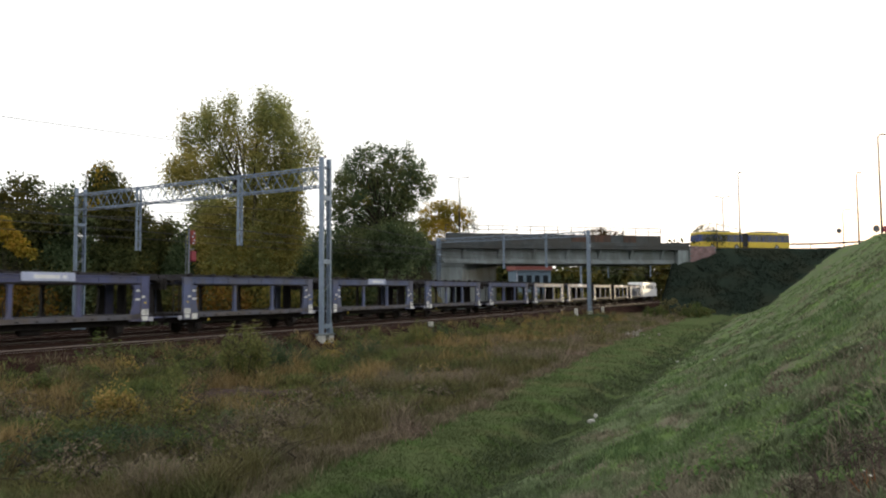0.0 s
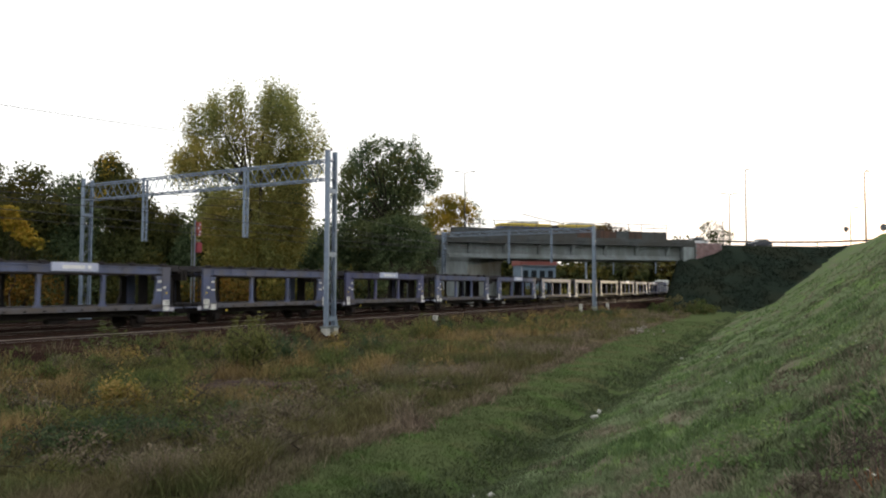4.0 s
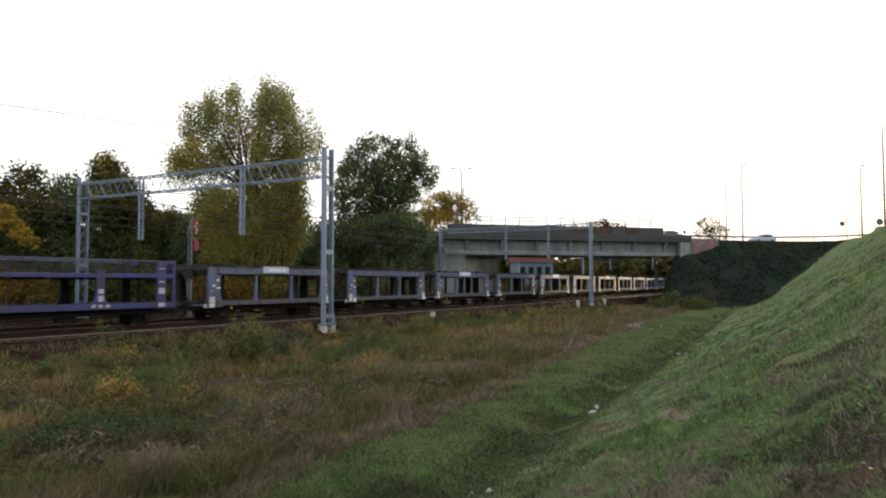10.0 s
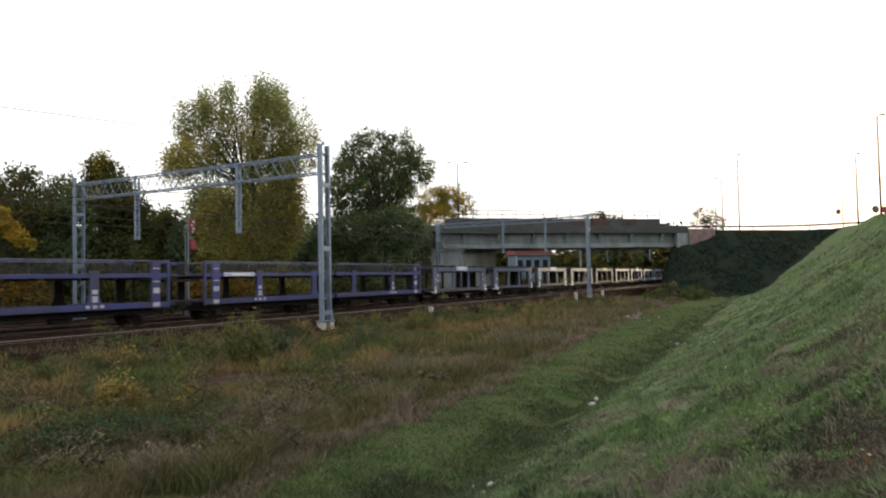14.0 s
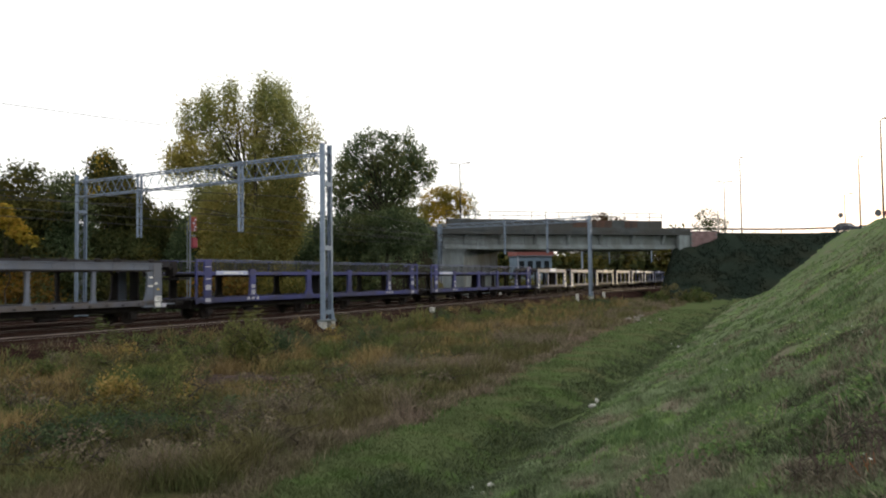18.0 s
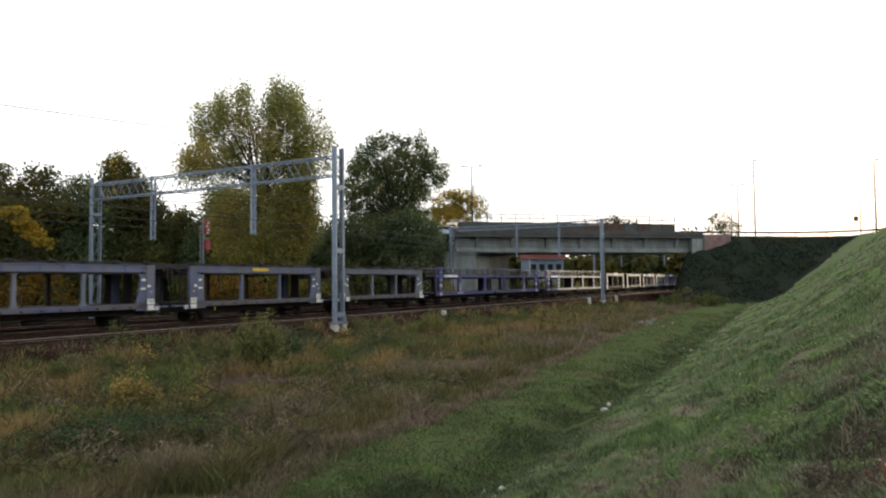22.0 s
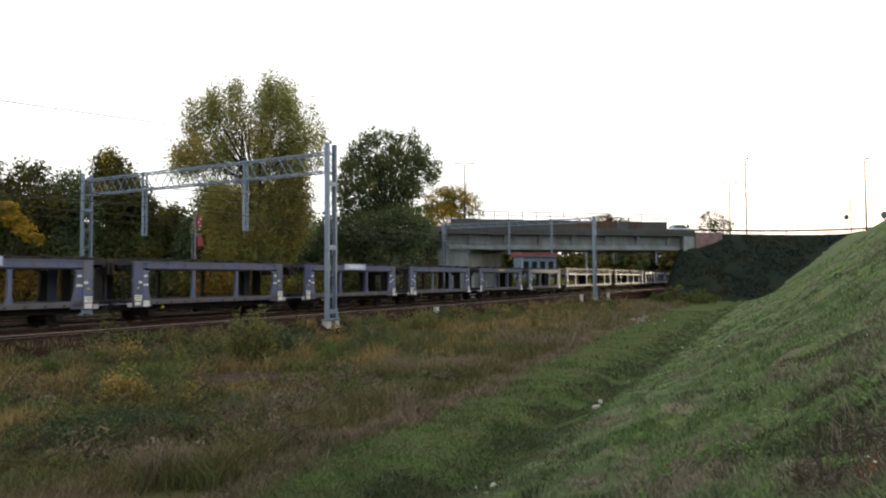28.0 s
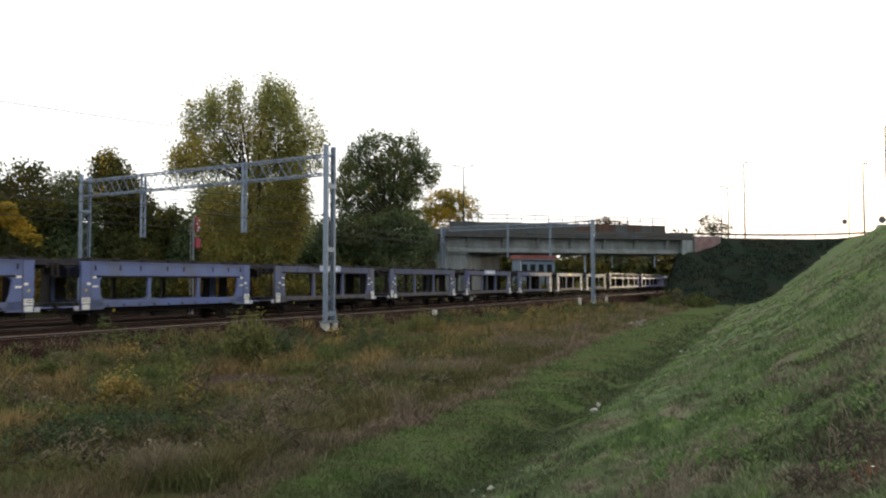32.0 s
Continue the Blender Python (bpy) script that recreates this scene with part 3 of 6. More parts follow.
for e in TRACKS[:3]:
    for s0, s1 in zip(PORTALS, PORTALS[1:]):
        c = wire("contact_line", hanging(s0, s1, e, 5.7, 5.7, 0.02, 4), 0.016, "thin dark contact wire with messenger above the track")
        msg = hanging(s0, s1, e, 7.2, 7.2, 0.9)
        bm = bmesh.new()
        tube(bm, msg, 0.016)
        part("messenger_wire", bm, M_WIRE, c)
        for i in (2, 4, 6, 8, 10, 12):
            bm = bmesh.new()
            rod(bm, msg[i], (msg[i].x, msg[i].y, 5.7), 0.006, None, 4, False)
            part("dropper", bm, M_WIRE, c)
for e, z in ((5.8, 10.15), ):
    for s0, s1 in zip(PORTALS[:1], PORTALS[1:]):
        wire("feeder_wire", hanging(s0, s1, e, z - 2.1, z, 0.8), 0.011, "thin dark feeder wire slung from mast to mast")
# short cantilever insulators at the near masts
for s, top in ((33.15, 10.1), (85.3, 9.6)):
    m = Matrix.Translation(rail_at(s, 5.8)) @ pose(0, 0, 0, 0, 0, rail_turn(s))
    t = thing("line_insulator", m @ pose(0, 0, top), "brown ribbed insulator on top of the mast", "insulator", "insulators of the line")
    bm = bmesh.new()
    rod(bm, (0, 0, 0), (0, 0, 0.10), 0.02)
    part("pin", bm, M_GALV, t)
    for i in range(3):
        bm = bmesh.new()
        rod(bm, (0, 0, 0.02 + i * 0.05), (0, 0, 0.06 + i * 0.05), 0.09, 0.04, 10)
        part("shed", bm, M_INSUL, t)


# ---- road bridge ----
def build_bridge():
    L = (BR_B - BR_A).length - 3.3
    m = Matrix.Translation((BR_A.x, BR_A.y, 0)) @ pose(0, 0, 0, 0, 0, math.degrees(math.atan2(BR_DIR.y, BR_DIR.x)))
    b = thing("road_bridge", m, "grey concrete girder road bridge with stained parapet", "bridge")
    # local x along the bridge, y across it
    for y in (0.35, 3.2, 6.0, 8.8):
        bm = bmesh.new()
        extrude_poly(bm, [(0, 8.38), (0, 6.40), (1.4, 6.25), (L - 1.4, 6.25), (L, 6.40), (L, 8.38)], y, y + 0.45)
        part("girder", bm, M_CONCRETE, b)
        bm = bmesh.new()
        va = [bm.verts.new((0.2, py, z)) for py, z in ((y - 0.34, 6.27), (y - 0.34, 6.40), (y - 0.002, 6.95), (y - 0.002, 6.27))]
        vb = [bm.verts.new((L - 0.2, v.co.y, v.co.z)) for v in va]
        bm.faces.new(va)
        bm.faces.new(vb[::-1])
        for i in range(4):
            bm.faces.new((va[i], vb[i], vb[(i + 1) % 4], va[(i + 1) % 4]))
        part("girder_flange", bm, M_CONCRETE, b)
    n = 6
    for i in range(n + 1):
        x = 3.0 + (L - 6.0) * i / n
        bm = bmesh.new()
        # slanting bracket under the slab edge
        v = [(x, -0.55, 8.37), (x, 0.34, 8.37), (x, 0.34, 6.95), (x, 0.20, 6.95)]
        a = [bm.verts.new((px, y, z)) for px, y, z in v]
        c = [bm.verts.new((px + 0.4, y, z)) for px, y, z in v]
        bm.faces.new(a[::-1])
        bm.faces.new(c)
        for k in range(4):
            bm.faces.new((a[k], a[(k + 1) % 4], c[(k + 1) % 4], c[k]))
        part("bracket", bm, M_CONCRETE, b)
    part("deck_slab", nbox(-0.6, L + 1.5, -0.8, 10.6, 8.385, 8.85, bev=0.04), M_PARAPET, b)
    part("kerb_beam", nbox(-0.6, L + 1.5, -0.85, -0.25, 8.854, 9.45, bev=0.03), M_PARAPET, b)
    part("carriageway", nbox(-0.6, L + 6.0, 0.6, 9.2, 8.854, 8.92), M_ASPHALT, b)
    # parapet slabs
    k = 16
    w = (L - 3.6) / k
    for i in range(k):
        x0 = 0.3 + w * i
        part("parapet_slab", nbox(x0 + 0.015, x0 + w - 0.015, -0.62, -0.42, 9.454, 10.55 + 0.02 * math.sin(i * 2.1), bev=0.02), M_RUSTPAN if i in (9, 10, 11, 13) else M_PARAPET, b)
        part("far_parapet_slab", nbox(x0 + 0.015, x0 + w - 0.015, 10.25, 10.45, 8.854, 10.2), M_PARAPET, b)
    for i in range(k + 1):
        x = 0.3 + w * i
        bm = bmesh.new()
        rod(bm, (x, -0.52, 10.5), (x, -0.52, 11.65), 0.05)
        part("rail_post", bm, M_GUARD, b)
    for z in (11.1, 11.65):
        bm = bmesh.new()
        rod(bm, (0.3, -0.52, z), (0.3 + w * k, -0.52, z), 0.045)
        part("hand_rail", bm, M_GUARD, b)
    # abutments
    def prism(plan, z0, z1):
        bm = bmesh.new()
        lo = [bm.verts.new((x, y, z0)) for x, y in plan]
        hi = [bm.verts.new((x, y, z1)) for x, y in plan]
        bm.faces.new(lo[::-1])
        bm.faces.new(hi)
        for i in range(len(plan)):
            j = (i + 1) % len(plan)
            bm.faces.new((lo[i], lo[j], hi[j], hi[i]))
        return bm
    part("abutment", prism([(-5.0, 0.4), (3.0, 0.4), (11.5, 9.4), (-5.0, 9.4)], -1.5, 5.94), M_CONCRETE, b)
    part("abutment", prism([(L - 1.0, 0.4), (L + 6.0, 0.4), (L + 14.0, 9.4), (L + 7.8, 9.4)], -1.5, 6.24), M_CONCRETE, b)
    part("bearing_shelf", prism([(-5.2, 0.2), (3.2, 0.2), (11.9, 9.6), (-5.2, 9.6)], 5.945, 6.245), M_CONCRETE, b)
    part("end_block", nbox(L - 0.5, L + 1.45, -0.78, 0.3, 6.0, 8.37, bev=0.05), M_CONCRETE, b)
    # brick-faced wing beside the end of the bridge
    wing = part("wing_wall", nbox(L + 1.5, L + 6.2, -0.95, -0.4, 4.6, 9.0), M_CONCRETE, b)
    for r in range(13):
        for q in range(11):
            x = L + 1.52 + q * 0.47 + (0.23 if r % 2 else 0)
            if x + 0.44 < L + 6.2:
                part("brick", nbox(x, x + 0.44, -1.0, -0.952, 4.7 + r * 0.33, 4.7 + r * 0.33 + 0.30), M_BRICK, wing)
    return b


build_bridge()


# ---- road on the bank, guard rail, lamps, signs ----
def ribbon(name, line, w0, w1, z, mat, label):
    verts, faces = [], []
    for i, p in enumerate(line):
        d = (line[min(i + 1, len(line) - 1)] - line[max(i - 1, 0)]).normalized()
        n = Vector((-d.y, d.x))
        for w, zz in ((w0, z), (w1, z), (w1, z - 0.15), (w0, z - 0.15)):
            verts.append((p.x + n.x * w, p.y + n.y * w, zz))
    for i in range(len(line) - 1):
        for k in range(4):
            j = (k + 1) % 4
            faces.append((i * 4 + k, i * 4 + j, i * 4 + 4 + j, i * 4 + 4 + k))
    me = bpy.data.meshes.new(name)
    me.from_pydata(verts, [], faces)
    me.materials.append(mat)
    return tagged(new(name, me), label, "road", kind="structure")


ribbon("road", ROAD, -4.3, 4.3, ROAD_Z + 0.12, M_ASPHALT, "grey asphalt road on top of the bank")
ribbon("road_approach", ROAD_LEFT, -4.3, 4.3, ROAD_Z + 0.12, M_ASPHALT, "grey asphalt road behind the trees")


def road_side(dist, off):
    """A place dist metres past the bridge's end, off metres to the road's camera side."""
    left = dist
    for a, b in zip(ROAD, ROAD[1:]):
        l = (b - a).length
        if left <= l or b is ROAD[-1]:
            d = (b - a) / l
            n = Vector((d.y, -d.x))
            return a + d * left + n * off, math.degrees(math.atan2(d.y, d.x))
        left -= l


guard = thing("guard_rail", pose(0, 0, 0), "weathered steel guard rail along the road edge", "guard rail")
gp = [road_side(2.0 * i, -4.9)[0] for i in range(1, 70)]
bm = bmesh.new()
for a, b in zip(gp, gp[1:]):
    for z0, z1, o in ((1.22, 1.32, 0.0), (1.32, 1.42, 0.04), (1.42, 1.52, 0.0)):
        d = (b - a).normalized()
        n = Vector((d.y, -d.x)) * o
        v = [bm.verts.new((p.x + n.x + q.x * 0.02, p.y + n.y + q.y * 0.02, ROAD_Z + z)) for p in (a, b) for z in (z0, z1) for q in (Vector((0, 0)), Vector((d.y, -d.x)))]
        for f in ((0, 2, 6, 4), (1, 5, 7, 3), (0, 4, 5, 1), (2, 3, 7, 6)):
            bm.faces.new([v[i] for i in f])
part("rail_strip", bm, M_GUARD, guard)
for p in gp[::2]:
    bm = nbox(p.x - 0.05, p.x + 0.05, p.y - 0.05, p.y + 0.05, gz(p.x, p.y) - 0.2, ROAD_Z + 1.48)
    part("guard_post", bm, M_GUARD, guard)


def street_lamp(x, y, h, arms, label, base=None):
    z = gz(x, y) if base is None else base
    t = thing("street_lamp", pose(x, y, z - 0.1), label, "street lamp", "street lamps")
    bm = bmesh.new()
    rod(bm, (0, 0, 0), (0, 0, h), 0.12, 0.06, 8)
    part("pole", bm, M_GUARD, t, smooth=True)
    for ang, ln in arms:
        a = radians(ang)
        ln *= 0.75
        tip = (math.cos(a) * ln, math.sin(a) * ln, h + 0.25)
        bm = bmesh.new()
        rod(bm, (0, 0, h - 0.05), (tip[0] * 0.5, tip[1] * 0.5, h + 0.18), 0.045)
        rod(bm, (tip[0] * 0.5, tip[1] * 0.5, h + 0.18), tip, 0.045)
        arm = part("arm", bm, M_GUARD, t)
        bm = bmesh.new()
        box(bm, -0.1, 0.5, -0.13, 0.13, -0.06, 0.06, bev=0.04)
        bm.transform(Matrix.Translation(tip) @ pose(0, 0, 0, 0, 0, ang))
        part("lamp_head", bm, M_GUARD, arm)
    return t


def lamp_px(x, Z):
    return (x - 784) / 1292 * Z, Z


# the last one, short and armless, is a bare post beside the bush
for px_, Z, h, arms in ((1305, 120.5, 12.7, ((15, 0.3),)), (1276, 130, 11.2, ((10, 1.3), (190, 1.3))),
                        (1488, 132, 12.0, ((0, 1.4),)), (1515, 101, 9.9, ((20, 0.5),)), (1556, 76, 12.0, ((20, 0.8),)), (1264, 121, 4.7, ())):
    X, Y = lamp_px(px_, Z)
    street_lamp(X, Y, h, arms, "thin grey roadside pole, a street lamp where it has arms")
X, Y = lamp_px(808, 112)
street_lamp(X, Y, 10.9, ((0, 1.5), (180, 1.5)), "two-armed grey street lamp standing on the bridge", 8.9)


def road_sign(x, y, h, mat, r, label):
    t = thing("road_sign", pose(x, y, gz(x, y) - 0.1), label, "road sign", "road signs")
    bm = bmesh.new()
    rod(bm, (0, 0, 0), (0, 0, h), 0.035)
    part("post", bm, M_MASTD, t)
    bm = bmesh.new()
    rod(bm, (0, -0.05, h - r * 0.4), (0, -0.08, h - r * 0.4), r, None, 16)
    part("disc", bm, mat, t)


M_SIGNBACK = material("grey_sign_back", (0.12, 0.13, 0.14), None, 3, 0.6, 0.3)
for px_, Z, h, mt, r in ((1480, 118, 3.1, M_SIGNBACK, 0.42), (1546, 101, 2.1, M_SIGNBACK, 0.5), (1562, 101, 2.0, M_RED, 0.45)):
    X, Y = lamp_px(px_, Z)
    road_sign(X, Y, h, mt, r, "round traffic sign seen from behind on a thin post")


# ---- trackside things ----
def on_ground(px_, py):
    """Where a sight line of the level view meets the ground."""
    p = math.atan(63 / 1292)
    u, dx = (441 - py) / 1292, (px_ - 784) / 1292
    way = np.array((dx, math.cos(p) - u * math.sin(p), math.sin(p) + u * math.cos(p)))
    d = np.concatenate([np.arange(2, 30, 0.05), np.arange(30, 150, 0.25)])
    under = EYE + way[2] * d < ground_z(d[:, None] * way[None, :2])
    d = d[int(np.argmax(under))]
    return way[0] * d, way[1] * d


M_RUST = material("faded_red_paint", (0.28, 0.06, 0.05), None, 3, 0.7)


def rail_signal():
    m = Matrix.Translation(rail_at(36.1, -8.3)) @ pose(0, 0, 0, 0, 0, rail_turn(38.6))
    t = thing("railway_signal", m, "faded red and white trackside signal seen from behind", "railway signal")
    bm = bmesh.new()
    rod(bm, (-0.3, 0, -0.5), (-0.3, 0, 6.9), 0.06, None, 8)
    part("mast", bm, M_MASTD, t)
    part("signal_box", nbox(-0.2, 0.26, -0.18, 0.12, 4.55, 5.3, bev=0.05), M_RED, t, "red metal box")
    head = part("signal_head", nbox(-0.17, 0.22, -0.1, 0.09, 5.75, 6.75, bev=0.03), M_RUST, t, "faded red panel with pale discs")
    for z, dx in ((6.55, 0.08), (6.3, -0.06), (6.05, 0.08), (5.85, 0.0)):
        bm = bmesh.new()
        rod(bm, (dx, -0.13, z), (dx, -0.103, z), 0.075, None, 10)
        part("pale_disc", bm, M_MARK, head)
    part("bracket", nbox(-0.28, 0.2, -0.02, 0.02, 5.4, 5.46), M_MASTD, t)
    part("ladder_rail", nbox(-0.56, -0.52, 0.0, 0.04, -0.3, 6.4), M_MASTD, t)


rail_signal()


def marker(x, y, h, w, label):
    t = thing("concrete_marker", pose(x, y, gz(x, y) - 0.1, 0, 0, rail_turn(60)), label, "marker post", "trackside markers")
    part("stub", nbox(-w / 2, w / 2, -w / 2, w / 2, 0, h - 0.08, bev=0.02), M_CONCRETE_L, t)
    part("cap", nbox(-w / 2 - 0.02, w / 2 + 0.02, -w / 2 - 0.02, w / 2 + 0.02, h - 0.078, h, bev=0.03), M_CONCRETE_L, t)


for px_, py, h, w in ((756, 569, 0.6, 0.3), (821, 542, 0.8, 0.3), (877, 537, 0.8, 0.3), (1013, 549, 1.0, 0.3), (1060, 544, 0.95, 0.3)):
    marker(*on_ground(px_, py), h, w, "pale concrete stub beside the track")


# a low trackside shed with a red roof beyond the bridge
def far_shed():
    t = thing("trackside_shed", pose(18.2, 152, -1, 0, 0, 12), "pale blue painted shed with a red roof", "shed")
    part("wall", nbox(-3.7, 3.7, 0, 6, 0, 7.7), M_PALEBLUE, t)
    bm = bmesh.new()
    extrude_poly(bm, [(-4.0, 7.7), (4.0, 7.7), (3.8, 10.0), (-3.8, 10.0)], -0.4, 6.4)
    part("roof", bm, M_ROOF, t)
    for i in range(4):
        x = -3.4 + i * 1.8
        part("window", nbox(x, x + 1.1, -0.04, -0.004, 5.0, 6.6), M_GLASS, t)
    part("gutter", nbox(-4.0, 4.0, -0.5, -0.42, 7.6, 7.72), M_MASTD, t)
    part("corner_board", nbox(-3.75, -3.6, -0.06, -0.004, 0, 7.6), M_MARK, t)


far_shed()


# ---- plants ----
def leaf_mesh(name, mat, centres, size, seed, flat=0.0):
    """Many small pointed leaves, four corners each, about the centres."""
    rng = np.random.default_rng(seed)
    n = len(centres)
    a = rng.normal(size=(n, 3))
    a /= np.linalg.norm(a, axis=1)[:, None]
    b = rng.normal(size=(n, 3))
    b -= a * (a * b).sum(1)[:, None]
    b /= np.linalg.norm(b, axis=1)[:, None]
    s = size * rng.uniform(0.55, 1.3, n)[:, None]
    v = np.empty((n, 4, 3))
    v[:, 0] = centres - a * s
    v[:, 1] = centres + b * s * 0.55
    v[:, 2] = centres + a * s
    v[:, 3] = centres - b * s * 0.55
    me = bpy.data.meshes.new(name)
    me.from_pydata(v.reshape(-1, 3).tolist(), [], np.arange(4 * n).reshape(n, 4).tolist())
    me.materials.append(mat)
    return me


def clumps(rng, blobs, n, spread, per=22, shell=0.55, tall=0.8):
    """Leaf places in clumps that fill ellipsoids (x, y, z, rx, ry, rz)."""
    vol = np.array([b[3] * b[4] * b[5] for b in blobs]) ** 0.75
    vol /= vol.sum()
    out = []
    for b, f in zip(blobs, vol):
        k = max(2, int(n * f / per))
        d = rng.normal(size=(k, 3))
        d /= np.linalg.norm(d, axis=1)[:, None]
        rr = (shell + (1 - shell) * rng.uniform(0, 1, k) ** 0.6)[:, None]
        c = np.array(b[:3]) + d * rr * np.array(b[3:6])
        rad_ = spread * rng.uniform(0.6, 1.3, k)
        for ci, r in zip(c, rad_):
            m = int(per * rng.uniform(0.6, 1.4))
            out.append(ci + np.clip(rng.normal(size=(m, 3)), -1.7, 1.7) * r * np.array((1, 1, tall)))
    return np.concatenate(out)


def tree(name, x, y, z, h, trunk_r, blobs, n, leaf, mat, label, seed, spread=0.6, lean=(0, 0), stems=1, category="tree", second=None, shell=0.55, tall=0.8, per=22):
    """blobs in metres above the foot: (x, y, z, rx, ry, rz)."""
    rng = np.random.default_rng(seed)
    t = thing(name, pose(x, y, z), label, category)
    for k in range(stems):
        bm = bmesh.new()
        o = Vector((rng.uniform(-0.4, 0.4), rng.uniform(-0.4, 0.4), 0)) if stems > 1 else Vector((0, 0, 0))
        prev, pr = o + Vector((0, 0, -0.5)), trunk_r
        for i in range(1, 7):
            f = i / 6
            nx = o * (1 + 2.5 * f) + Vector((lean[0] * f + rng.normal() * 0.15, lean[1] * f + rng.normal() * 0.15, h * 0.85 * f))
            rod(bm, prev, nx, pr, trunk_r * (1 - 0.85 * f), 7, False)
            prev, pr = nx, trunk_r * (1 - 0.85 * f)
        part("trunk" if stems == 1 else "stem", bm, M_BARK, t, smooth=True)
    for b in blobs:
        base = Vector((lean[0] * 0.5, lean[1] * 0.5, max(0.15 * h, min(b[2] - b[5] * 0.6, h * 0.6))))
        for k in range(2):
            tip = Vector(b[:3]) + Vector((rng.normal() * b[3] * 0.5, rng.normal() * b[4] * 0.5, b[5] * 0.5 * rng.uniform(0.2, 1)))
            mid = (base + tip) / 2 + Vector((0, 0, 0.3))
            bm = bmesh.new()
            rod(bm, base, mid, trunk_r * 0.26, trunk_r * 0.14, 5, False)
            rod(bm, mid, tip, trunk_r * 0.14, 0.015, 5, False)
            part("limb", bm, M_BARK, t)
    pts = clumps(rng, blobs, n, spread, per, shell, tall)
    pts = pts[pts[:, 2] > 0.1]
    o = new("crown", leaf_mesh("crown", mat, pts, leaf, seed))
    o.parent = t
    if second:
        pts = clumps(rng, second[1], second[2], spread)
        o = new("turning_leaves", leaf_mesh("turning_leaves", second[0], pts, leaf, seed + 1))
        o.parent = t
    return t


def px_at(x, Z):
    return (x - 784) / 1292 * Z


# the tall poplar
Z = 62.0
k = Z / 1292
X0 = px_at(430, Z)


def pb(xc, yc, rx, ry, Zp, zf, dy=0.0):
    """An ellipsoid of crown from its centre and half sizes as seen at depth Zp, over a foot at height zf."""
    c = Zp / 1292
    return ((xc - 784) * c, dy, (504 - yc) * c + EYE - zf, rx * c, rx * c * 0.8, ry * c)


def shift(blobs, X):
    return [(b[0] - X, *b[1:]) for b in blobs]


PLUMES = ((306, 300, 16, 34), (326, 225, 17, 50), (347, 205, 13, 46), (364, 200, 14, 42), (386, 235, 14, 50), (406, 195, 16, 44), (424, 240, 14, 50), (446, 190, 15, 58), (466, 185, 15, 52), (482, 192, 16, 55),
          (500, 215, 16, 55), (515, 250, 16, 50), (532, 222, 7, 44), (556, 250, 8, 24), (543, 280, 9, 28), (335, 290, 24, 40), (372, 285, 22, 40), (400, 310, 15, 28), (455, 270, 22, 50), (490, 290, 24, 50), (518, 300, 16, 44),
          (440, 320, 20, 36), (345, 350, 28, 30), (395, 362, 36, 28), (450, 367, 38, 34), (500, 362, 30, 44), (360, 405, 32, 36), (415, 410, 46, 46), (470, 415, 46, 50), (510, 405, 24, 43), (450, 455, 60, 30), (385, 450, 48, 34))
A_BLOBS = shift([pb(x, y, rx, ry, Z, -1, ((i * 7) % 5 - 2) * 0.6) for i, (x, y, rx, ry) in enumerate(PLUMES)], X0)
Y_BLOBS = shift([pb(500, 370, 40, 60, Z, -1, -1.5), pb(460, 430, 60, 40, Z, -1, -1.5), pb(420, 470, 70, 30, Z, -1, -1.2), pb(500, 290, 22, 46, Z, -1, -1), pb(512, 350, 15, 46, Z, -1, -1), pb(502, 420, 26, 46, Z, -1, -1.5)], X0)
tree("poplar_tree", X0, Z, -1, 19, 0.34, A_BLOBS, 125000, 0.105, M_LEAF_A, "tall olive green tree turning yellow behind the tracks", 11, 0.40, stems=4, second=(M_LEAF_D, Y_BLOBS, 24000), shell=0.35, tall=1.15, per=30)
# the dark round tree
Z = 78.0
X0 = px_at(675, Z)
OAK = ((590, 345, 13, 20), (612, 280, 18, 24), (632, 262, 13, 20), (650, 260, 13, 20), (672, 256, 11, 18), (690, 260, 13, 18), (718, 262, 12, 22), (736, 290, 15, 20), (754, 304, 11, 16), (747, 326, 16, 14), (605, 312, 20, 22), (640, 300, 28, 28), (680, 295, 30, 30),
       (715, 305, 26, 28), (625, 342, 26, 20), (665, 340, 34, 24), (705, 345, 32, 24), (600, 366, 20, 22), (640, 380, 40, 26), (690, 385, 42, 28), (620, 410, 50, 30), (690, 420, 60, 40))
B_BLOBS = shift([pb(x, y, rx, ry, Z, -1, ((i * 5) % 7 - 3) * 0.5) for i, (x, y, rx, ry) in enumerate(OAK)], X0)
tree("dark_oak_tree", X0, Z, -1, 16, 0.32, B_BLOBS, 47000, 0.14, M_LEAF_B, "round dark green tree behind the tracks", 12, 0.36, shell=0.3, per=34, tall=1.0, second=(M_LEAF_D, B_BLOBS[5:15], 1500))
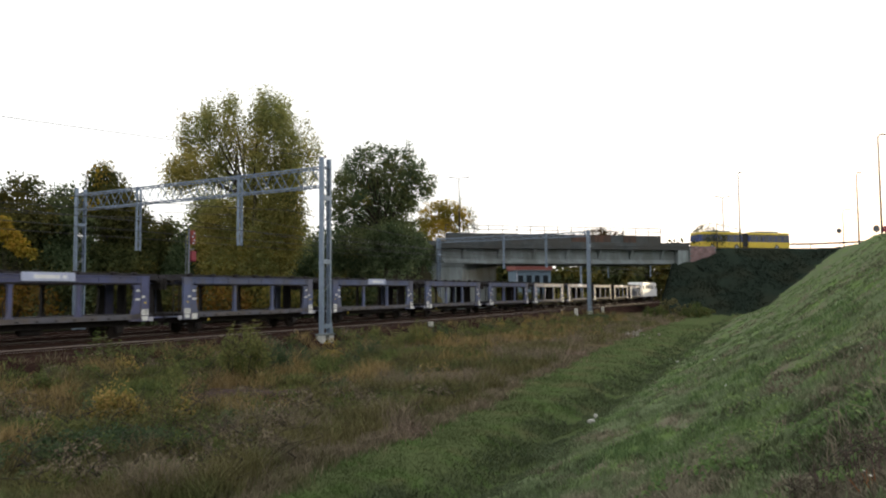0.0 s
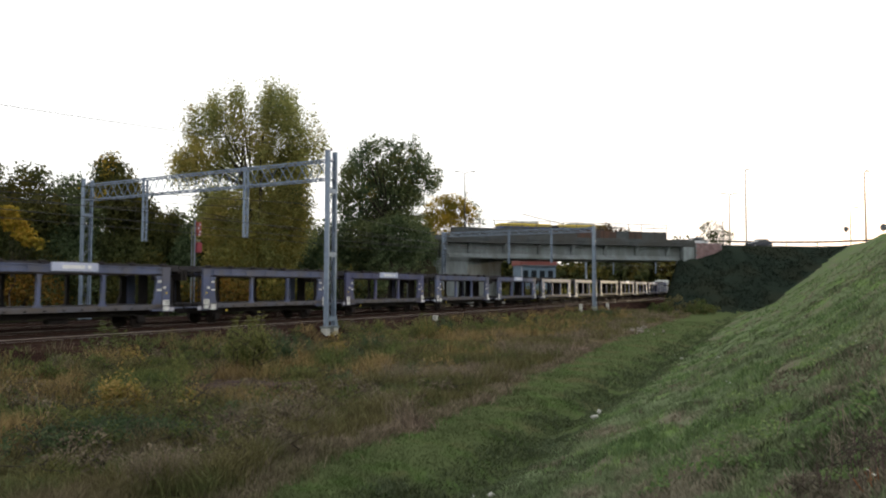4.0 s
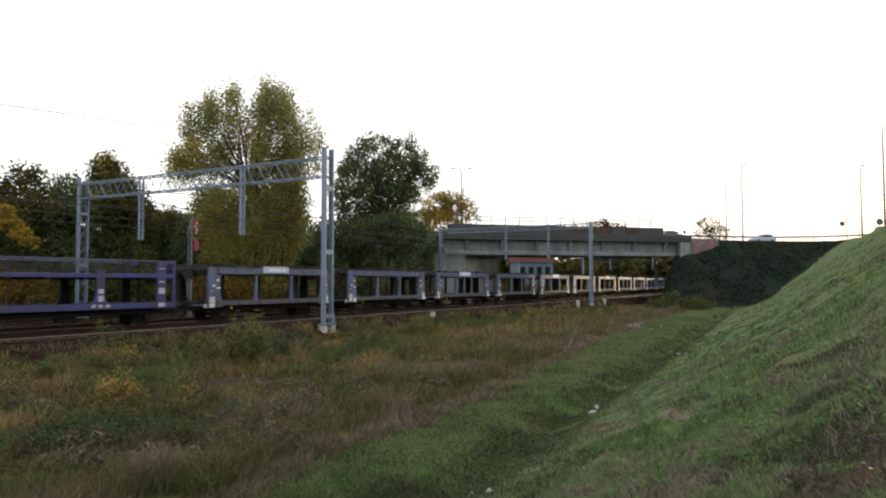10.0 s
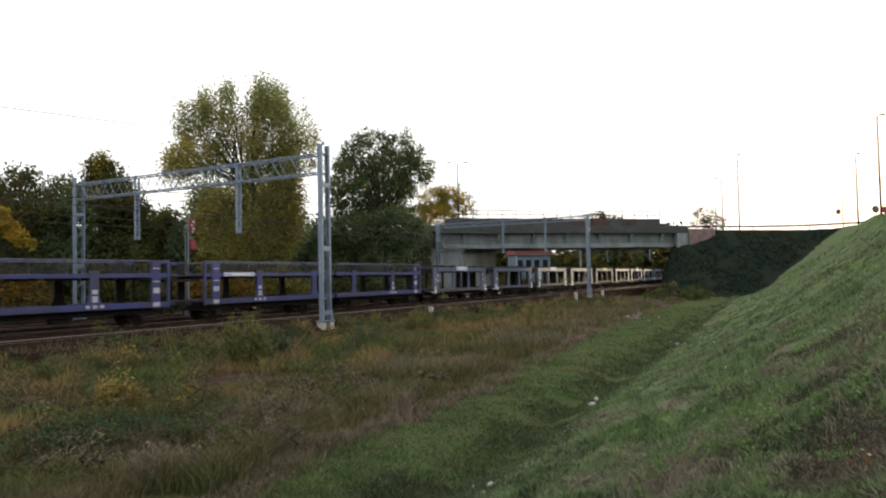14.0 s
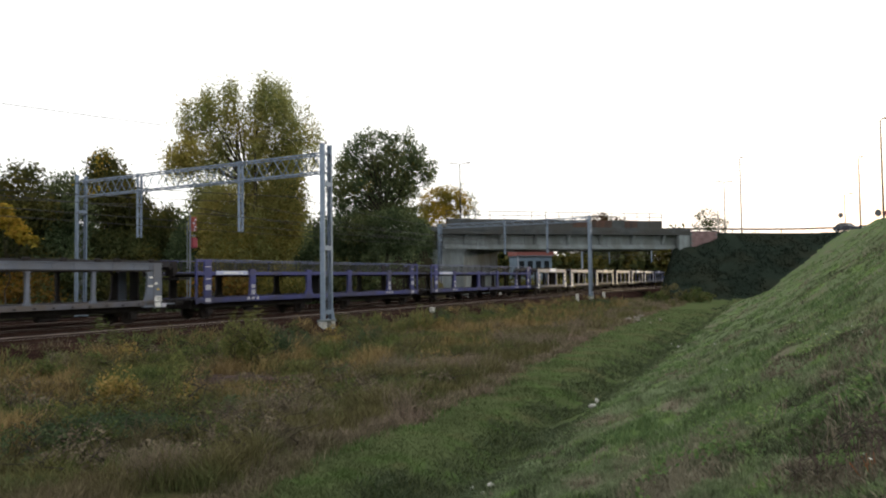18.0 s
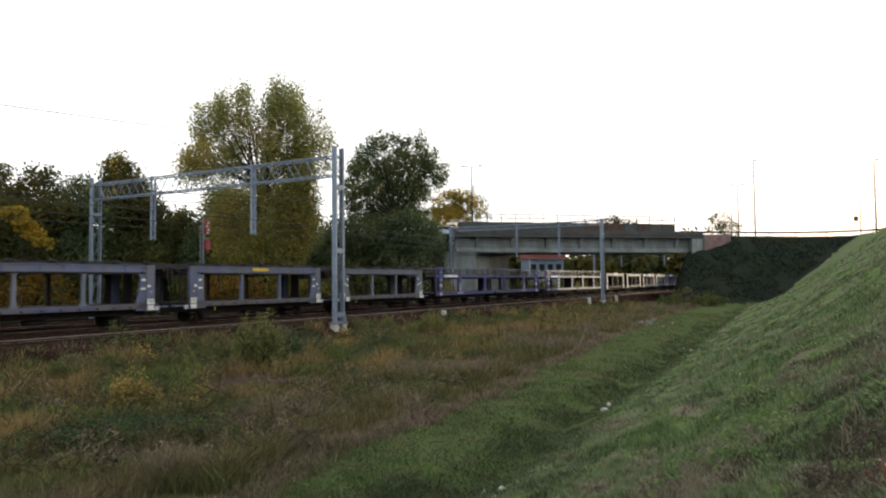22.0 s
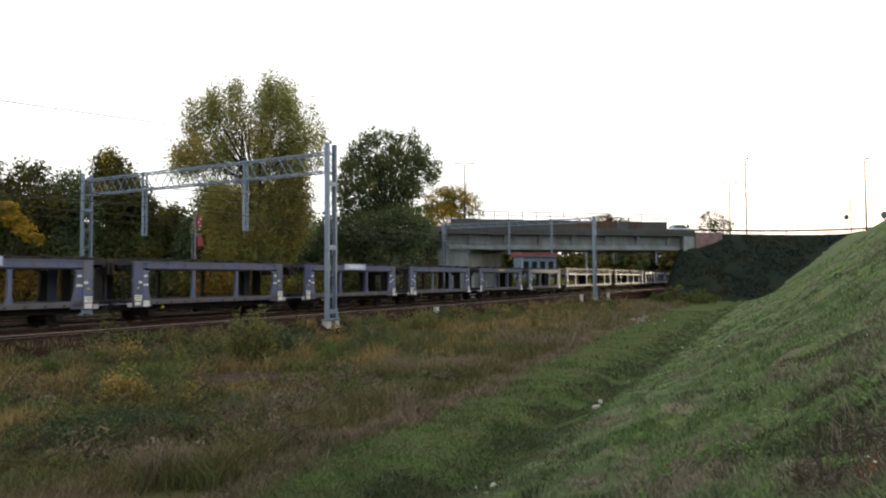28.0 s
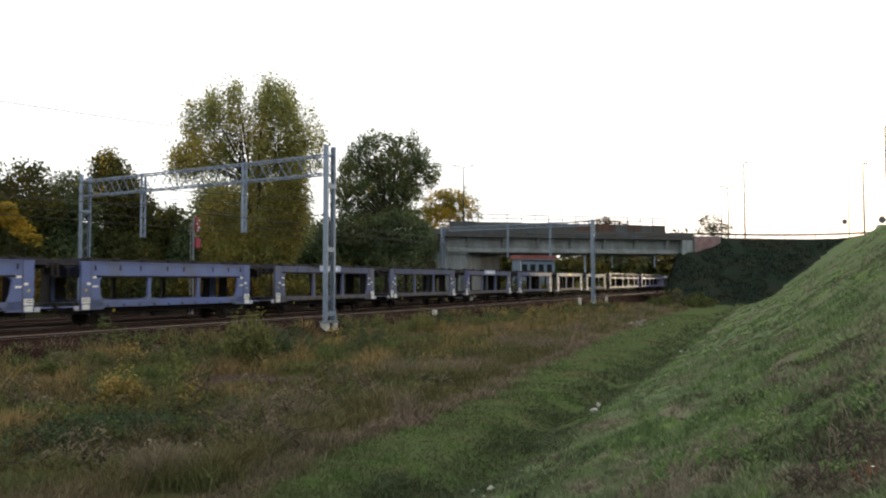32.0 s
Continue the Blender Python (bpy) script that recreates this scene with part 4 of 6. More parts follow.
# the thicket on the far side of the line
for i, (xc, yt, w, Zt, mt, lab) in enumerate((
        (25, 284, 68, 56, M_LEAF_C, "dark green leafy tree at the wood's edge"), (-60, 272, 72, 54, M_LEAF_C, "dark green leafy tree at the wood's edge"),
        (100, 303, 62, 58, M_LEAF_B, "dark green tree in the trackside wood"), (178, 272, 46, 60, M_LEAF_C, "dark tree with a yellow tip in the trackside wood"),
        (218, 318, 52, 62, M_LEAF_C, "dark green tree in the trackside wood"), (280, 370, 45, 66, M_LEAF_C, "low dark green tree beside the tall poplar"),
        (330, 385, 40, 64, M_LEAF_B, "low dark tree beside the tall poplar"), (560, 390, 50, 80, M_LEAF_B, "low dark tree between two larger ones"),
        (610, 410, 60, 84, M_LEAF_B, "dark green bushy tree along the line"), (702, 405, 46, 97, M_LEAF_B, "dark bushy tree before the bridge"), (734, 400, 24, 99, M_LEAF_B, "dark bushy tree before the bridge"))):
    X0 = px_at(xc, Zt)
    bl = shift([pb(xc, yt + w * 0.8, w * 0.62, w * 0.75, Zt, -1), pb(xc - w * 0.5, yt + w * 1.5, w * 0.6, w * 0.6, Zt, -1, 0.6), pb(xc + w * 0.5, yt + w * 1.4, w * 0.6, w * 0.6, Zt, -1, -0.6),
                pb(xc, yt + w * 2.1, w * 0.8, w * 0.7, Zt, -1, -1), pb(xc + w * 0.2, 460, w * 0.9, 45, Zt, -1, -1.5)], X0)
    sec = None
    if xc == 178:
        sec = (M_LEAF_Y, shift([pb(182, 292, 22, 24, Zt, -1, -1), pb(170, 345, 25, 20, Zt, -1, -2)], X0), 350)
    if xc == 100:
        sec = (M_LEAF_D, shift([pb(60, 380, 30, 15, Zt, -1, -3.5)], X0), 220)
    tree("wood_tree", X0, Zt, -1, (504 - yt) * Zt / 1292 + 2, 0.22, bl, 21000, 0.135, mt, lab, 20 + i, 0.38, second=sec, shell=0.3, per=36)
# yellow boughs and undergrowth behind the train
for i, (xc, yc, rx, ry, Zt, mt, n) in enumerate((
        (0, 405, 30, 28, 50, M_LEAF_Y, 3000), (20, 505, 60, 34, 52, M_LEAF_O, 1900), (150, 500, 60, 35, 56, M_LEAF_C, 2400), (270, 508, 50, 28, 56, M_LEAF_C, 2000), (370, 510, 60, 26, 57, M_LEAF_O, 2000),
        (480, 505, 60, 28, 60, M_LEAF_D, 2400), (580, 495, 60, 30, 66, M_LEAF_C, 900), (690, 480, 60, 35, 74, M_LEAF_B, 1000), (90, 480, 60, 50, 55, M_LEAF_B, 1100), (210, 470, 50, 50, 57, M_LEAF_C, 1000))):
    X0 = px_at(xc, Zt)
    zf = -0.9
    bl = shift([pb(-14, 376, 22, 12, Zt, zf), pb(4, 394, 18, 11, Zt, zf), pb(20, 412, 15, 9, Zt, zf), pb(34, 424, 13, 7, Zt, zf), pb(47, 431, 9, 5, Zt, zf)] if i == 0 else [pb(xc, yc, rx, ry, Zt, zf), pb(xc + rx * 0.6, yc + ry * 0.5, rx * 0.6, ry * 0.6, Zt, zf), pb(xc - rx * 0.6, yc + ry * 0.4, rx * 0.6, ry * 0.6, Zt, zf)], X0)
    tree("trackside_shrub", X0, Zt, zf, max(1.5, (504 - yc) * Zt / 1292 + 2.2), 0.07, bl, n, 0.15, mt, "yellowing shrub behind the train" if mt in (M_LEAF_Y, M_LEAF_D, M_LEAF_O) else "dark green shrub behind the train", 60 + i, 0.16 if i == 0 else 0.4, category="shrub")
# the small yellow tree before the bridge, and plants on the bridge and the bank
Z = 126.0
X0 = px_at(785, Z)
tree("yellow_tree", X0, Z, 0, 9.5, 0.14, shift([pb(765, 370, 32, 28, Z, 0), pb(790, 360, 28, 22, Z, 0), pb(770, 395, 40, 25, Z, 0), pb(815, 375, 14, 18, Z, 0)], X0), 11000, 0.17, M_LEAF_Y, "small yellow autumn tree beside the bridge", 81, 0.38, category="tree")
X0 = px_at(818, 128)
tree("slender_tree", X0, 128, 0, 11.5, 0.1, shift([pb(806, 352, 14, 16, 128, 0), pb(826, 366, 14, 14, 128, 0), pb(815, 385, 22, 14, 128, 0), pb(836, 384, 10, 12, 128, 0)], X0), 1300, 0.14, M_LEAF_B, "thin grey-green tree beside the bridge", 84, 0.4)
Z = 122.0
X0 = px_at(1252, Z)
zf = gz(X0, Z)
tree("bank_bush", X0, Z, zf, 4.2, 0.08, shift([pb(1245, 402, 22, 14, Z, zf), pb(1262, 415, 18, 14, Z, zf), pb(1240, 420, 18, 10, Z, zf), pb(1272, 400, 5, 16, Z, zf)], X0), 1700, 0.15, M_LEAF_C, "sparse olive bush on top of the bank", 82, 0.5, category="bush", stems=3)
bd = BR_A + BR_DIR * 24.5 - BR_N * 0.1
tree("parapet_shrub", bd.x, bd.y + 0.8, 9.0, 2.8, 0.05, [(0, 0, 2.0, 1.4, 0.5, 0.75), (1.6, 0.3, 1.6, 1.1, 0.4, 0.5), (3.0, 0.4, 1.45, 0.9, 0.4, 0.4)], 900, 0.16, M_LEAF_R, "russet shrub growing behind the bridge parapet", 83, 0.3, category="shrub")


def far_wood():
    rng = np.random.default_rng(5)
    bl = []
    for i in range(60):
        x = -150 + i * 6.2 + rng.normal() * 2
        y = 176 + rng.normal() * 5 + abs(x) * 0.12
        h = 11.5 + rng.uniform(0, 4)
        bl.append((x, y, h * 0.42 - 1, 4.8, 3.5, h * 0.58))
    pts = clumps(rng, bl, 95000, 1.7, shell=0.1)
    pts = pts[(pts[:, 2] > -1.2) & ((pts[:, 0] < 60) | (pts[:, 2] < 4))]
    o = new("far_wood", leaf_mesh("far_wood", M_LEAF_C, pts, 0.8, 6))
    tagged(o, "distant dark green wood behind the bridge", "wood", kind="stuff")


far_wood()


def lineside_hedge():
    """Sunlit shrubs along the line beyond the bridge."""
    for i, (sx, e, h, mt, lab) in enumerate(((118, -17, 3.4, M_LEAF_C, "dark shrub beside the line"), (128, -17, 3.0, M_LEAF_D, "yellow-green sunlit shrub beside the line"), (137, -16, 2.8, M_LEAF_D, "yellow-green sunlit shrub beside the line"), (147, -17, 3.2, M_LEAF_D, "yellow-green sunlit shrub beside the line"),
                                             (158, -16, 2.8, M_LEAF_D, "yellow-green sunlit shrub beside the line"), (170, -17, 3.2, M_LEAF_C, "dark shrub beside the line"), (183, -16, 3.0, M_LEAF_D, "yellow-green sunlit shrub beside the line"), (198, -16, 3.0, M_LEAF_C, "dark shrub beside the line"))):
        p = rail_at(sx, e)
        tree("lineside_shrub", p.x, p.y, -1, h, 0.06, [(-3, 0, h * 0.42, 3, 1.4, h * 0.5), (0, 0.4, h * 0.5, 3.4, 1.5, h * 0.55), (3.2, 0, h * 0.4, 3, 1.4, h * 0.48)], 2600, 0.2, mt, lab, 900 + i, 0.45, category="shrub", shell=0.3)


lineside_hedge()


def near_wood_back():
    rng = np.random.default_rng(7)
    bl = []
    for i in range(19):
        x = -75 + i * 3.6 + rng.normal()
        y = 74 + rng.normal() * 3 + max(0, i - 14) * 1.8
        h = 10 + rng.uniform(0, 3)
        bl.append((x, y, h * 0.42 - 1, 3.4, 2.5, h * 0.55))
    pts = clumps(rng, bl, 15000, 0.7)
    o = new("wood_behind", leaf_mesh("wood_behind", M_LEAF_B, pts, 0.34, 8))
    tagged(o, "dark interior of the trackside wood", "wood", kind="stuff")


near_wood_back()


def blades(name, mat, P, h, w, seed, label, per=4, spread=0.12, lean=0.35):
    """Tufts of thin tapering blades on the ground at the places P."""
    rng = np.random.default_rng(seed)
    P = np.repeat(P, per, 0) + rng.normal(size=(len(P) * per, 2)) * spread
    z = ground_z(P)
    n = len(P)
    a = rng.uniform(0, 2 * math.pi, n)
    hh = h * rng.uniform(0.45, 1.25, n) * (1 + 0.5 * vnoise(P, 1.3, 41) + 0.42 * vnoise(P, 0.45, 42))
    ln = rng.normal(size=(n, 2)) * lean * hh[:, None]
    dist = np.linalg.norm(P, axis=1)
    ww = w * (0.6 + dist / 22) * rng.uniform(0.6, 1.3, n)
    side = np.stack([np.cos(a), np.sin(a)], 1) * ww[:, None] / 2
    v = np.empty((n, 5, 3))
    v[:, 0, :2], v[:, 1, :2] = P - side, P + side
    v[:, 0, 2] = v[:, 1, 2] = z - 0.03
    mid = P + ln * 0.35
    v[:, 2, :2], v[:, 3, :2] = mid + side * 0.8, mid - side * 0.8
    v[:, 2, 2] = v[:, 3, 2] = z + hh * 0.6
    v[:, 4, :2], v[:, 4, 2] = P + ln, z + hh
    idx = np.arange(n)[:, None] * 5
    faces = np.concatenate([idx + np.array([[0, 1, 2, 3]])]).tolist() + (idx + np.array([[3, 2, 4]])).tolist()
    me = bpy.data.meshes.new(name)
    me.from_pydata(v.reshape(-1, 3).tolist(), [], faces)
    me.materials.append(mat)
    tagged(new(name, me), label, "grass", kind="stuff")


def scatter(n, seed, a0, a1, r0, r1):
    rng = np.random.default_rng(seed)
    a = np.radians(rng.uniform(a0, a1, n))
    r = r0 * (r1 / r0) ** rng.uniform(0, 1, n)
    return np.stack([r * np.sin(a), r * np.cos(a)], 1)


def zones(P):
    e = rail_e(P)
    q = P[:, 0] * 0.912 - P[:, 1] * 0.41
    r = P @ np.array(BANK)
    return e, q, r, strip_edge(P)


WEEDS = (
        (408, 662, 1.0, 1.75, 2600, M_REED), (432, 660, 1.1, 1.85, 3000, M_REED), (452, 657, 0.9, 1.5, 1800, M_REED), (480, 652, 1.1, 1.25, 1800, M_NETTLE), (165, 640, 2.2, 1.3, 900, M_BUSH), (265, 645, 2.0, 1.1, 800, M_BUSH), (350, 650, 1.6, 1.1, 700, M_BUSH),
        (640, 625, 1.6, 1.0, 1100, M_NETTLE), (735, 600, 1.8, 1.3, 1900, M_REED), (690, 608, 1.6, 0.9, 1100, M_REED), (660, 600, 1.4, 1.2, 1400, M_REED), (610, 610, 1.6, 1.0, 900, M_BUSH), (770, 590, 1.5, 1.0, 1200, M_NETTLE), (890, 585, 2.2, 1.0, 700, M_BUSH), (945, 585, 1.6, 1.1, 500, M_DRY),
        (178, 740, 0.6, 1.0, 900, M_YBUSH), (200, 740, 0.7, 0.95, 1000, M_YBUSH), (224, 738, 0.7, 0.8, 800, M_YBUSH), (148, 742, 0.3, 0.75, 130, M_YBUSH), (246, 738, 0.4, 0.6, 140, M_YBUSH), (298, 738, 0.55, 1.25, 520, M_REED), (312, 740, 0.35, 0.7, 160, M_YBUSH), (68, 758, 0.3, 0.7, 110, M_YBUSH), (112, 745, 0.25, 0.4, 60, M_YBUSH),
        (90, 800, 1.6, 0.4, 2000, M_NETTLE), (140, 792, 2.0, 0.45, 2600, M_NETTLE), (200, 782, 1.6, 0.4, 2000, M_NETTLE), (262, 780, 2.0, 0.45, 2400, M_NETTLE), (330, 760, 1.2, 0.5, 500, M_BUSH), (770, 660, 2.0, 0.7, 500, M_DRY), (505, 712, 0.9, 0.55, 260, M_OLIVE))
CLEAR = [(*on_ground(x, y - 6), 0.5 * w + 0.25) for x, y, w, h, n, mt in WEEDS if y > 635] + [(*on_ground(405, 692), 1.5), (*on_ground(350, 690), 0.9), (*on_ground(460, 692), 0.9)]


def grass():
    P = scatter(90000, 101, -40, 30, 9, 95)
    e, q, r, st = zones(P)
    n1, n2, n3 = vnoise(P, 2.6, 11), vnoise(P, 1.1, 12), vnoise(P, 6.0, 13)
    k = n1 * 0.7 + n2 * 0.5
    mead = (q < st) & (e > 5.3) & (vnoise(P, 0.8, 14) + 0.6 * vnoise(P, 2.2, 15) > -0.55)
    for s in (33.15, 85.3):
        c0 = np.array(rail_at(s, 5.8).xy)
        mead &= np.linalg.norm(P - c0 - np.array((0.35, -0.9)), axis=1) > 0.95
    for cx, cy, cr in CLEAR:
        mead &= np.hypot(P[:, 0] - cx, P[:, 1] - cy) > cr
    rim = mead & (q > st - 0.7)
    edge = mead & ~rim & (q > st - 4.2 + 2.4 * n3)
    body = mead & ~rim & ~edge
    blades("meadow_edge_grass", M_PURPLE, P[rim], 0.20, 0.016, 9, "low brownish grass at the edge of the mown strip", 6, 0.22, 0.8)
    blades("seeding_grass", M_PURPLE, P[edge & (k > 0.0)], 0.46, 0.011, 1, "brownish seeding grass along the mown strip", 6, 0.2, 0.6)
    blades("olive_grass", M_OLIVE, P[(edge & (k <= 0.0)) | (body & (k > -0.15) & (k < 0.2))], 0.42, 0.017, 7, "olive green tall grass in the meadow", 6, 0.18, 0.5)
    blades("dry_meadow_grass", M_DRY, P[body & (k >= 0.2)], 0.52, 0.018, 2, "dry ochre meadow grass", 6, 0.18, 0.45)
    blades("green_meadow_weeds", M_BUSH, P[body & (k <= -0.15)], 0.36, 0.032, 3, "green weeds in the rough meadow", 6, 0.16, 0.5)
    P = scatter(52000, 102, -14, 32, 8, 110)
    e, q, r, st = zones(P)
    m = (q > st) & (q < -4.4)
    far = np.linalg.norm(P, axis=1) > 80
    blades("mown_grass_blades", M_MOWNB, P[m & ~far], 0.055, 0.012, 4, "short mown green grass of the strip", 5, 0.15, 1.0)
    blades("ditch_grass", M_RECESS, P[m & (q > -6.3 + 0.4 * vnoise(P, 1.0, 17)) & (vnoise(P, 1.6, 18) > -0.75)], 0.095, 0.018, 10, "dark coarse grass in the ditch at the foot of the bank", 5, 0.16, 0.8)
    P = scatter(80000, 103, -12, 40, 2.2, 105)
    e, q, r, st = zones(P)
    k = vnoise(P, 0.9, 21) * 0.6 + vnoise(P, 0.35, 22) * 0.5 + vnoise(P, 4.0, 23) * 0.5
    k -= 0.25 * np.clip((q - 0.6) / 1.5, 0, 1) * np.clip((9 - r) / 5, 0, 1)
    # bare brownish hollows and drifts of dead stalks
    for hx, hy, hr in ((1285, 610, 1.6), (1330, 640, 0.9), (1400, 665, 0.8), (1440, 645, 0.9), (1362, 700, 0.45), (1500, 700, 0.5), (1150, 690, 0.7), (1490, 850, 0.65), (1560, 800, 0.75), (1410, 875, 0.25), (1430, 790, 0.18), (1385, 740, 0.3), (1300, 830, 0.14), (1450, 720, 0.3), (1540, 620, 0.8), (1230, 780, 0.35)):
        c0 = np.array(on_ground(hx, hy))
        k -= 0.9 * np.exp(-(np.linalg.norm(P - c0, axis=1) / hr) ** 2)
    m = (q > -4.6) & (q < 12.5) & (r < 100)
    blades("bank_grass_blades", M_GREENB, P[m & (k > -0.45) & (k < 0.5)], 0.085, 0.014, 5, "uneven green grass of the bank", 5, 0.09, 0.6)
    blades("bank_grass_tufts", M_TUFT, P[m & (k >= 0.5)], 0.14, 0.016, 8, "lush bright green grass tufts on the bank", 6, 0.07, 0.6)
    blades("bank_dead_grass", M_DEAD, P[m & (k <= -0.45)], 0.07, 0.018, 6, "grey-brown dead grass patches on the bank", 5, 0.09, 0.9)
    # darker blades follow the dents, so the hollows' shade lies in the colour
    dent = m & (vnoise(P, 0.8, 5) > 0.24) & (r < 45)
    blades("hollow_grass", M_RECESS, P[dent], 0.10, 0.016, 14, "coarse grass in hollows of the bank, darkened for their shade", 4, 0.08, 0.7)
    # rough grass on the bank under the road, its shade put into the colour
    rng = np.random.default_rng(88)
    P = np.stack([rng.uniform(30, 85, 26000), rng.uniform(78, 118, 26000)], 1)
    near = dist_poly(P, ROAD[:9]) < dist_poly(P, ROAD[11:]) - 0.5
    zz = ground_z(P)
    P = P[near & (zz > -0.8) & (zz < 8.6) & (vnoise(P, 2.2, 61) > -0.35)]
    blades("shade_toned_blades", M_SHADEBANK, P, 0.20, 0.02, 17, "rough grass on the bank under the road, shade put into its colour", 3, 0.2, 0.7)
    # broad-leaved weeds
    P = scatter(15000, 104, -6, 40, 2.4, 45)
    e, q, r, st = zones(P)
    P = P[(q > -1.5) & (q < 12.5) & (vnoise(P, 1.2, 24) + 0.6 * vnoise(P, 0.4, 25) > 0.22)]
    rng = np.random.default_rng(9)
    P = np.repeat(P, 6, 0) + rng.normal(size=(len(P) * 6, 2)) * 0.05
    pts = np.concatenate([P, (ground_z(P) + rng.uniform(0.03, 0.12, len(P)))[:, None]], 1)
    tagged(new("bank_weeds", leaf_mesh("bank_weeds", M_WEEDL, pts, 0.032, 10)), "bright broad-leaved weeds scattered over the bank", "weeds", kind="stuff")

    # the grass goes on round and behind the standpoint
    P = scatter(14000, 106, -178, 178, 0.8, 22)
    e, q, r, st = zones(P)
    ang = np.degrees(np.arctan2(P[:, 0], P[:, 1]))
    out = (ang < -38) | (ang > 39) | (np.linalg.norm(P, axis=1) < 2.3)
    blades("bank_grass_behind", M_GREENB, P[out & (q > -4.6) & (q < 12.5)], 0.085, 0.016, 15, "uneven green grass of the bank behind the standpoint", 5, 0.10, 0.6)
    blades("meadow_grass_behind", M_OLIVE, P[out & (q < st) & (e > 5.3)], 0.40, 0.018, 16, "olive green tall grass in the meadow", 6, 0.18, 0.5)
    Q = scatter(900, 105, 2, 40, 3.0, 30)
    e, q, r, st = zones(Q)
    Q = Q[(q > 0.5) & (q < 11) & (vnoise(Q, 1.0, 26) > 0.1)]
    pts = np.concatenate([Q, (ground_z(Q) + 0.12)[:, None]], 1)
    tagged(new("bank_flowers", leaf_mesh("bank_flowers", M_FLOWER, pts, 0.016, 12)), "tiny pale flower heads among the bank grass", "flowers", kind="stuff")


grass()


def weed_bush(x, y, w, h, n, mat, label, seed, leaf=0.05):
    z = gz(x, y)
    h *= 1.35
    tree("weed_bush", x, y, z - 0.05, h, 0.02, [(0, 0, h * 0.45, w * 0.5, w * 0.4, h * 0.5), (w * 0.3, 0.1, h * 0.3, w * 0.3, w * 0.3, h * 0.3), (-w * 0.3, -0.1, h * 0.3, w * 0.3, w * 0.3, h * 0.3)], n, leaf, mat, label, seed, 0.11, category="bush", stems=3, shell=0.2, tall=1.4 if h > 1.2 else 0.8)


for i, (x, y, w, h, n, mt) in enumerate(WEEDS):
    X, Y = on_ground(x, y)
    weed_bush(X, Y, w, h, n, mt, {M_BUSH: "green leafy weed bush in the rough meadow", M_YBUSH: "small pale yellow bush in the dry grass", M_REED: "tall upright olive-green weed clump in the meadow", M_NETTLE: "low dark green nettle patch in the meadow", M_DRY: "ochre dry weed clump in the meadow", M_OLIVE: "olive yellow-green bush in the rough meadow"}[mt], 200 + i)


# ---- small things on the grass ----
for i, (x, y, w, h, n, mt) in enumerate(((29.3, 95, 5.0, 1.9, 1800, M_OLIVE), (31.8, 93.5, 4.0, 1.5, 1300, M_BUSH), (26.6, 93.5, 3.5, 1.1, 900, M_BUSH), (33.5, 96, 3.0, 1.5, 900, M_BUSH))):
    weed_bush(x, y, w, h, n, mt, "tall yellow-green weeds at the foot of the dark bank", 260 + i, 0.12)


def twig_heap(x, y, w, n, mat, label, seed, name="brush_pile", thin=1.0):
    rng = random.Random(seed)
    t = thing(name, pose(x, y, gz(x, y)), label, "brush")
    for i in range(n):
        a, l = rng.uniform(0, math.pi), rng.uniform(0.4, 1.1) * w * 0.5
        cx, cy, cz = rng.gauss(0, w * 0.3), rng.gauss(0, w * 0.12), rng.uniform(0.05, 0.3) * min(1, w)
        bm = bmesh.new()
        d = Vector((math.cos(a) * l, math.sin(a) * l * 0.5, rng.uniform(-0.08, 0.15)))
        rod(bm, Vector((cx, cy, cz)) - d, Vector((cx, cy, cz)) + d, 0.022 * thin, 0.008 * thin, 5)
        part("twig", bm, mat, t)


M_TWIG = material("dead_purple_brown_twigs", (0.1105, 0.0754, 0.0676), (0.0715, 0.052, 0.0494), 4, 0.95)
for px_, w, n in ((405, 3.0, 70), (352, 1.8, 30), (458, 2.0, 36)):
    X, Y = on_ground(px_, 692)
    twig_heap(X, Y, w, n, M_TWIG, "heap of cut purple-brown twigs in the meadow", int(px_))
M_ORANGE = material("orange_dry_stalks", (0.35, 0.12, 0.04), (0.22, 0.09, 0.035), 4, 0.9)
for px_, py, w, n, mt, lab in ((1470, 845, 0.4, 40, M_BARK, "tangle of thin grey-brown dead stalks on the bank"), (1545, 800, 0.5, 36, M_BARK, "tangle of thin grey-brown dead stalks on the bank"), (1415, 870, 0.3, 24, M_BARK, "tangle of thin grey-brown dead stalks on the bank"), (1500, 815, 0.35, 14, M_BARK, "thin grey dead stalks lying on the bank"), (1528, 862, 0.13, 14, M_ORANGE, "rusty orange dry stalks on the bank"), (1385, 745, 0.4, 14, M_BARK, "dark dead stalks in a hollow of the bank")):
    gx, gy = on_ground(px_, py)
    twig_heap(gx, gy, w, n, mt, lab, int(px_), "dead_stalks", 0.2)


M_PAPER = material("dirty_white_paper", (0.50, 0.50, 0.47), (0.30, 0.30, 0.28), 9, 0.8)
M_STRAW = material("pale_straw", (0.26, 0.22, 0.16), (0.18, 0.15, 0.11), 5, 0.9)


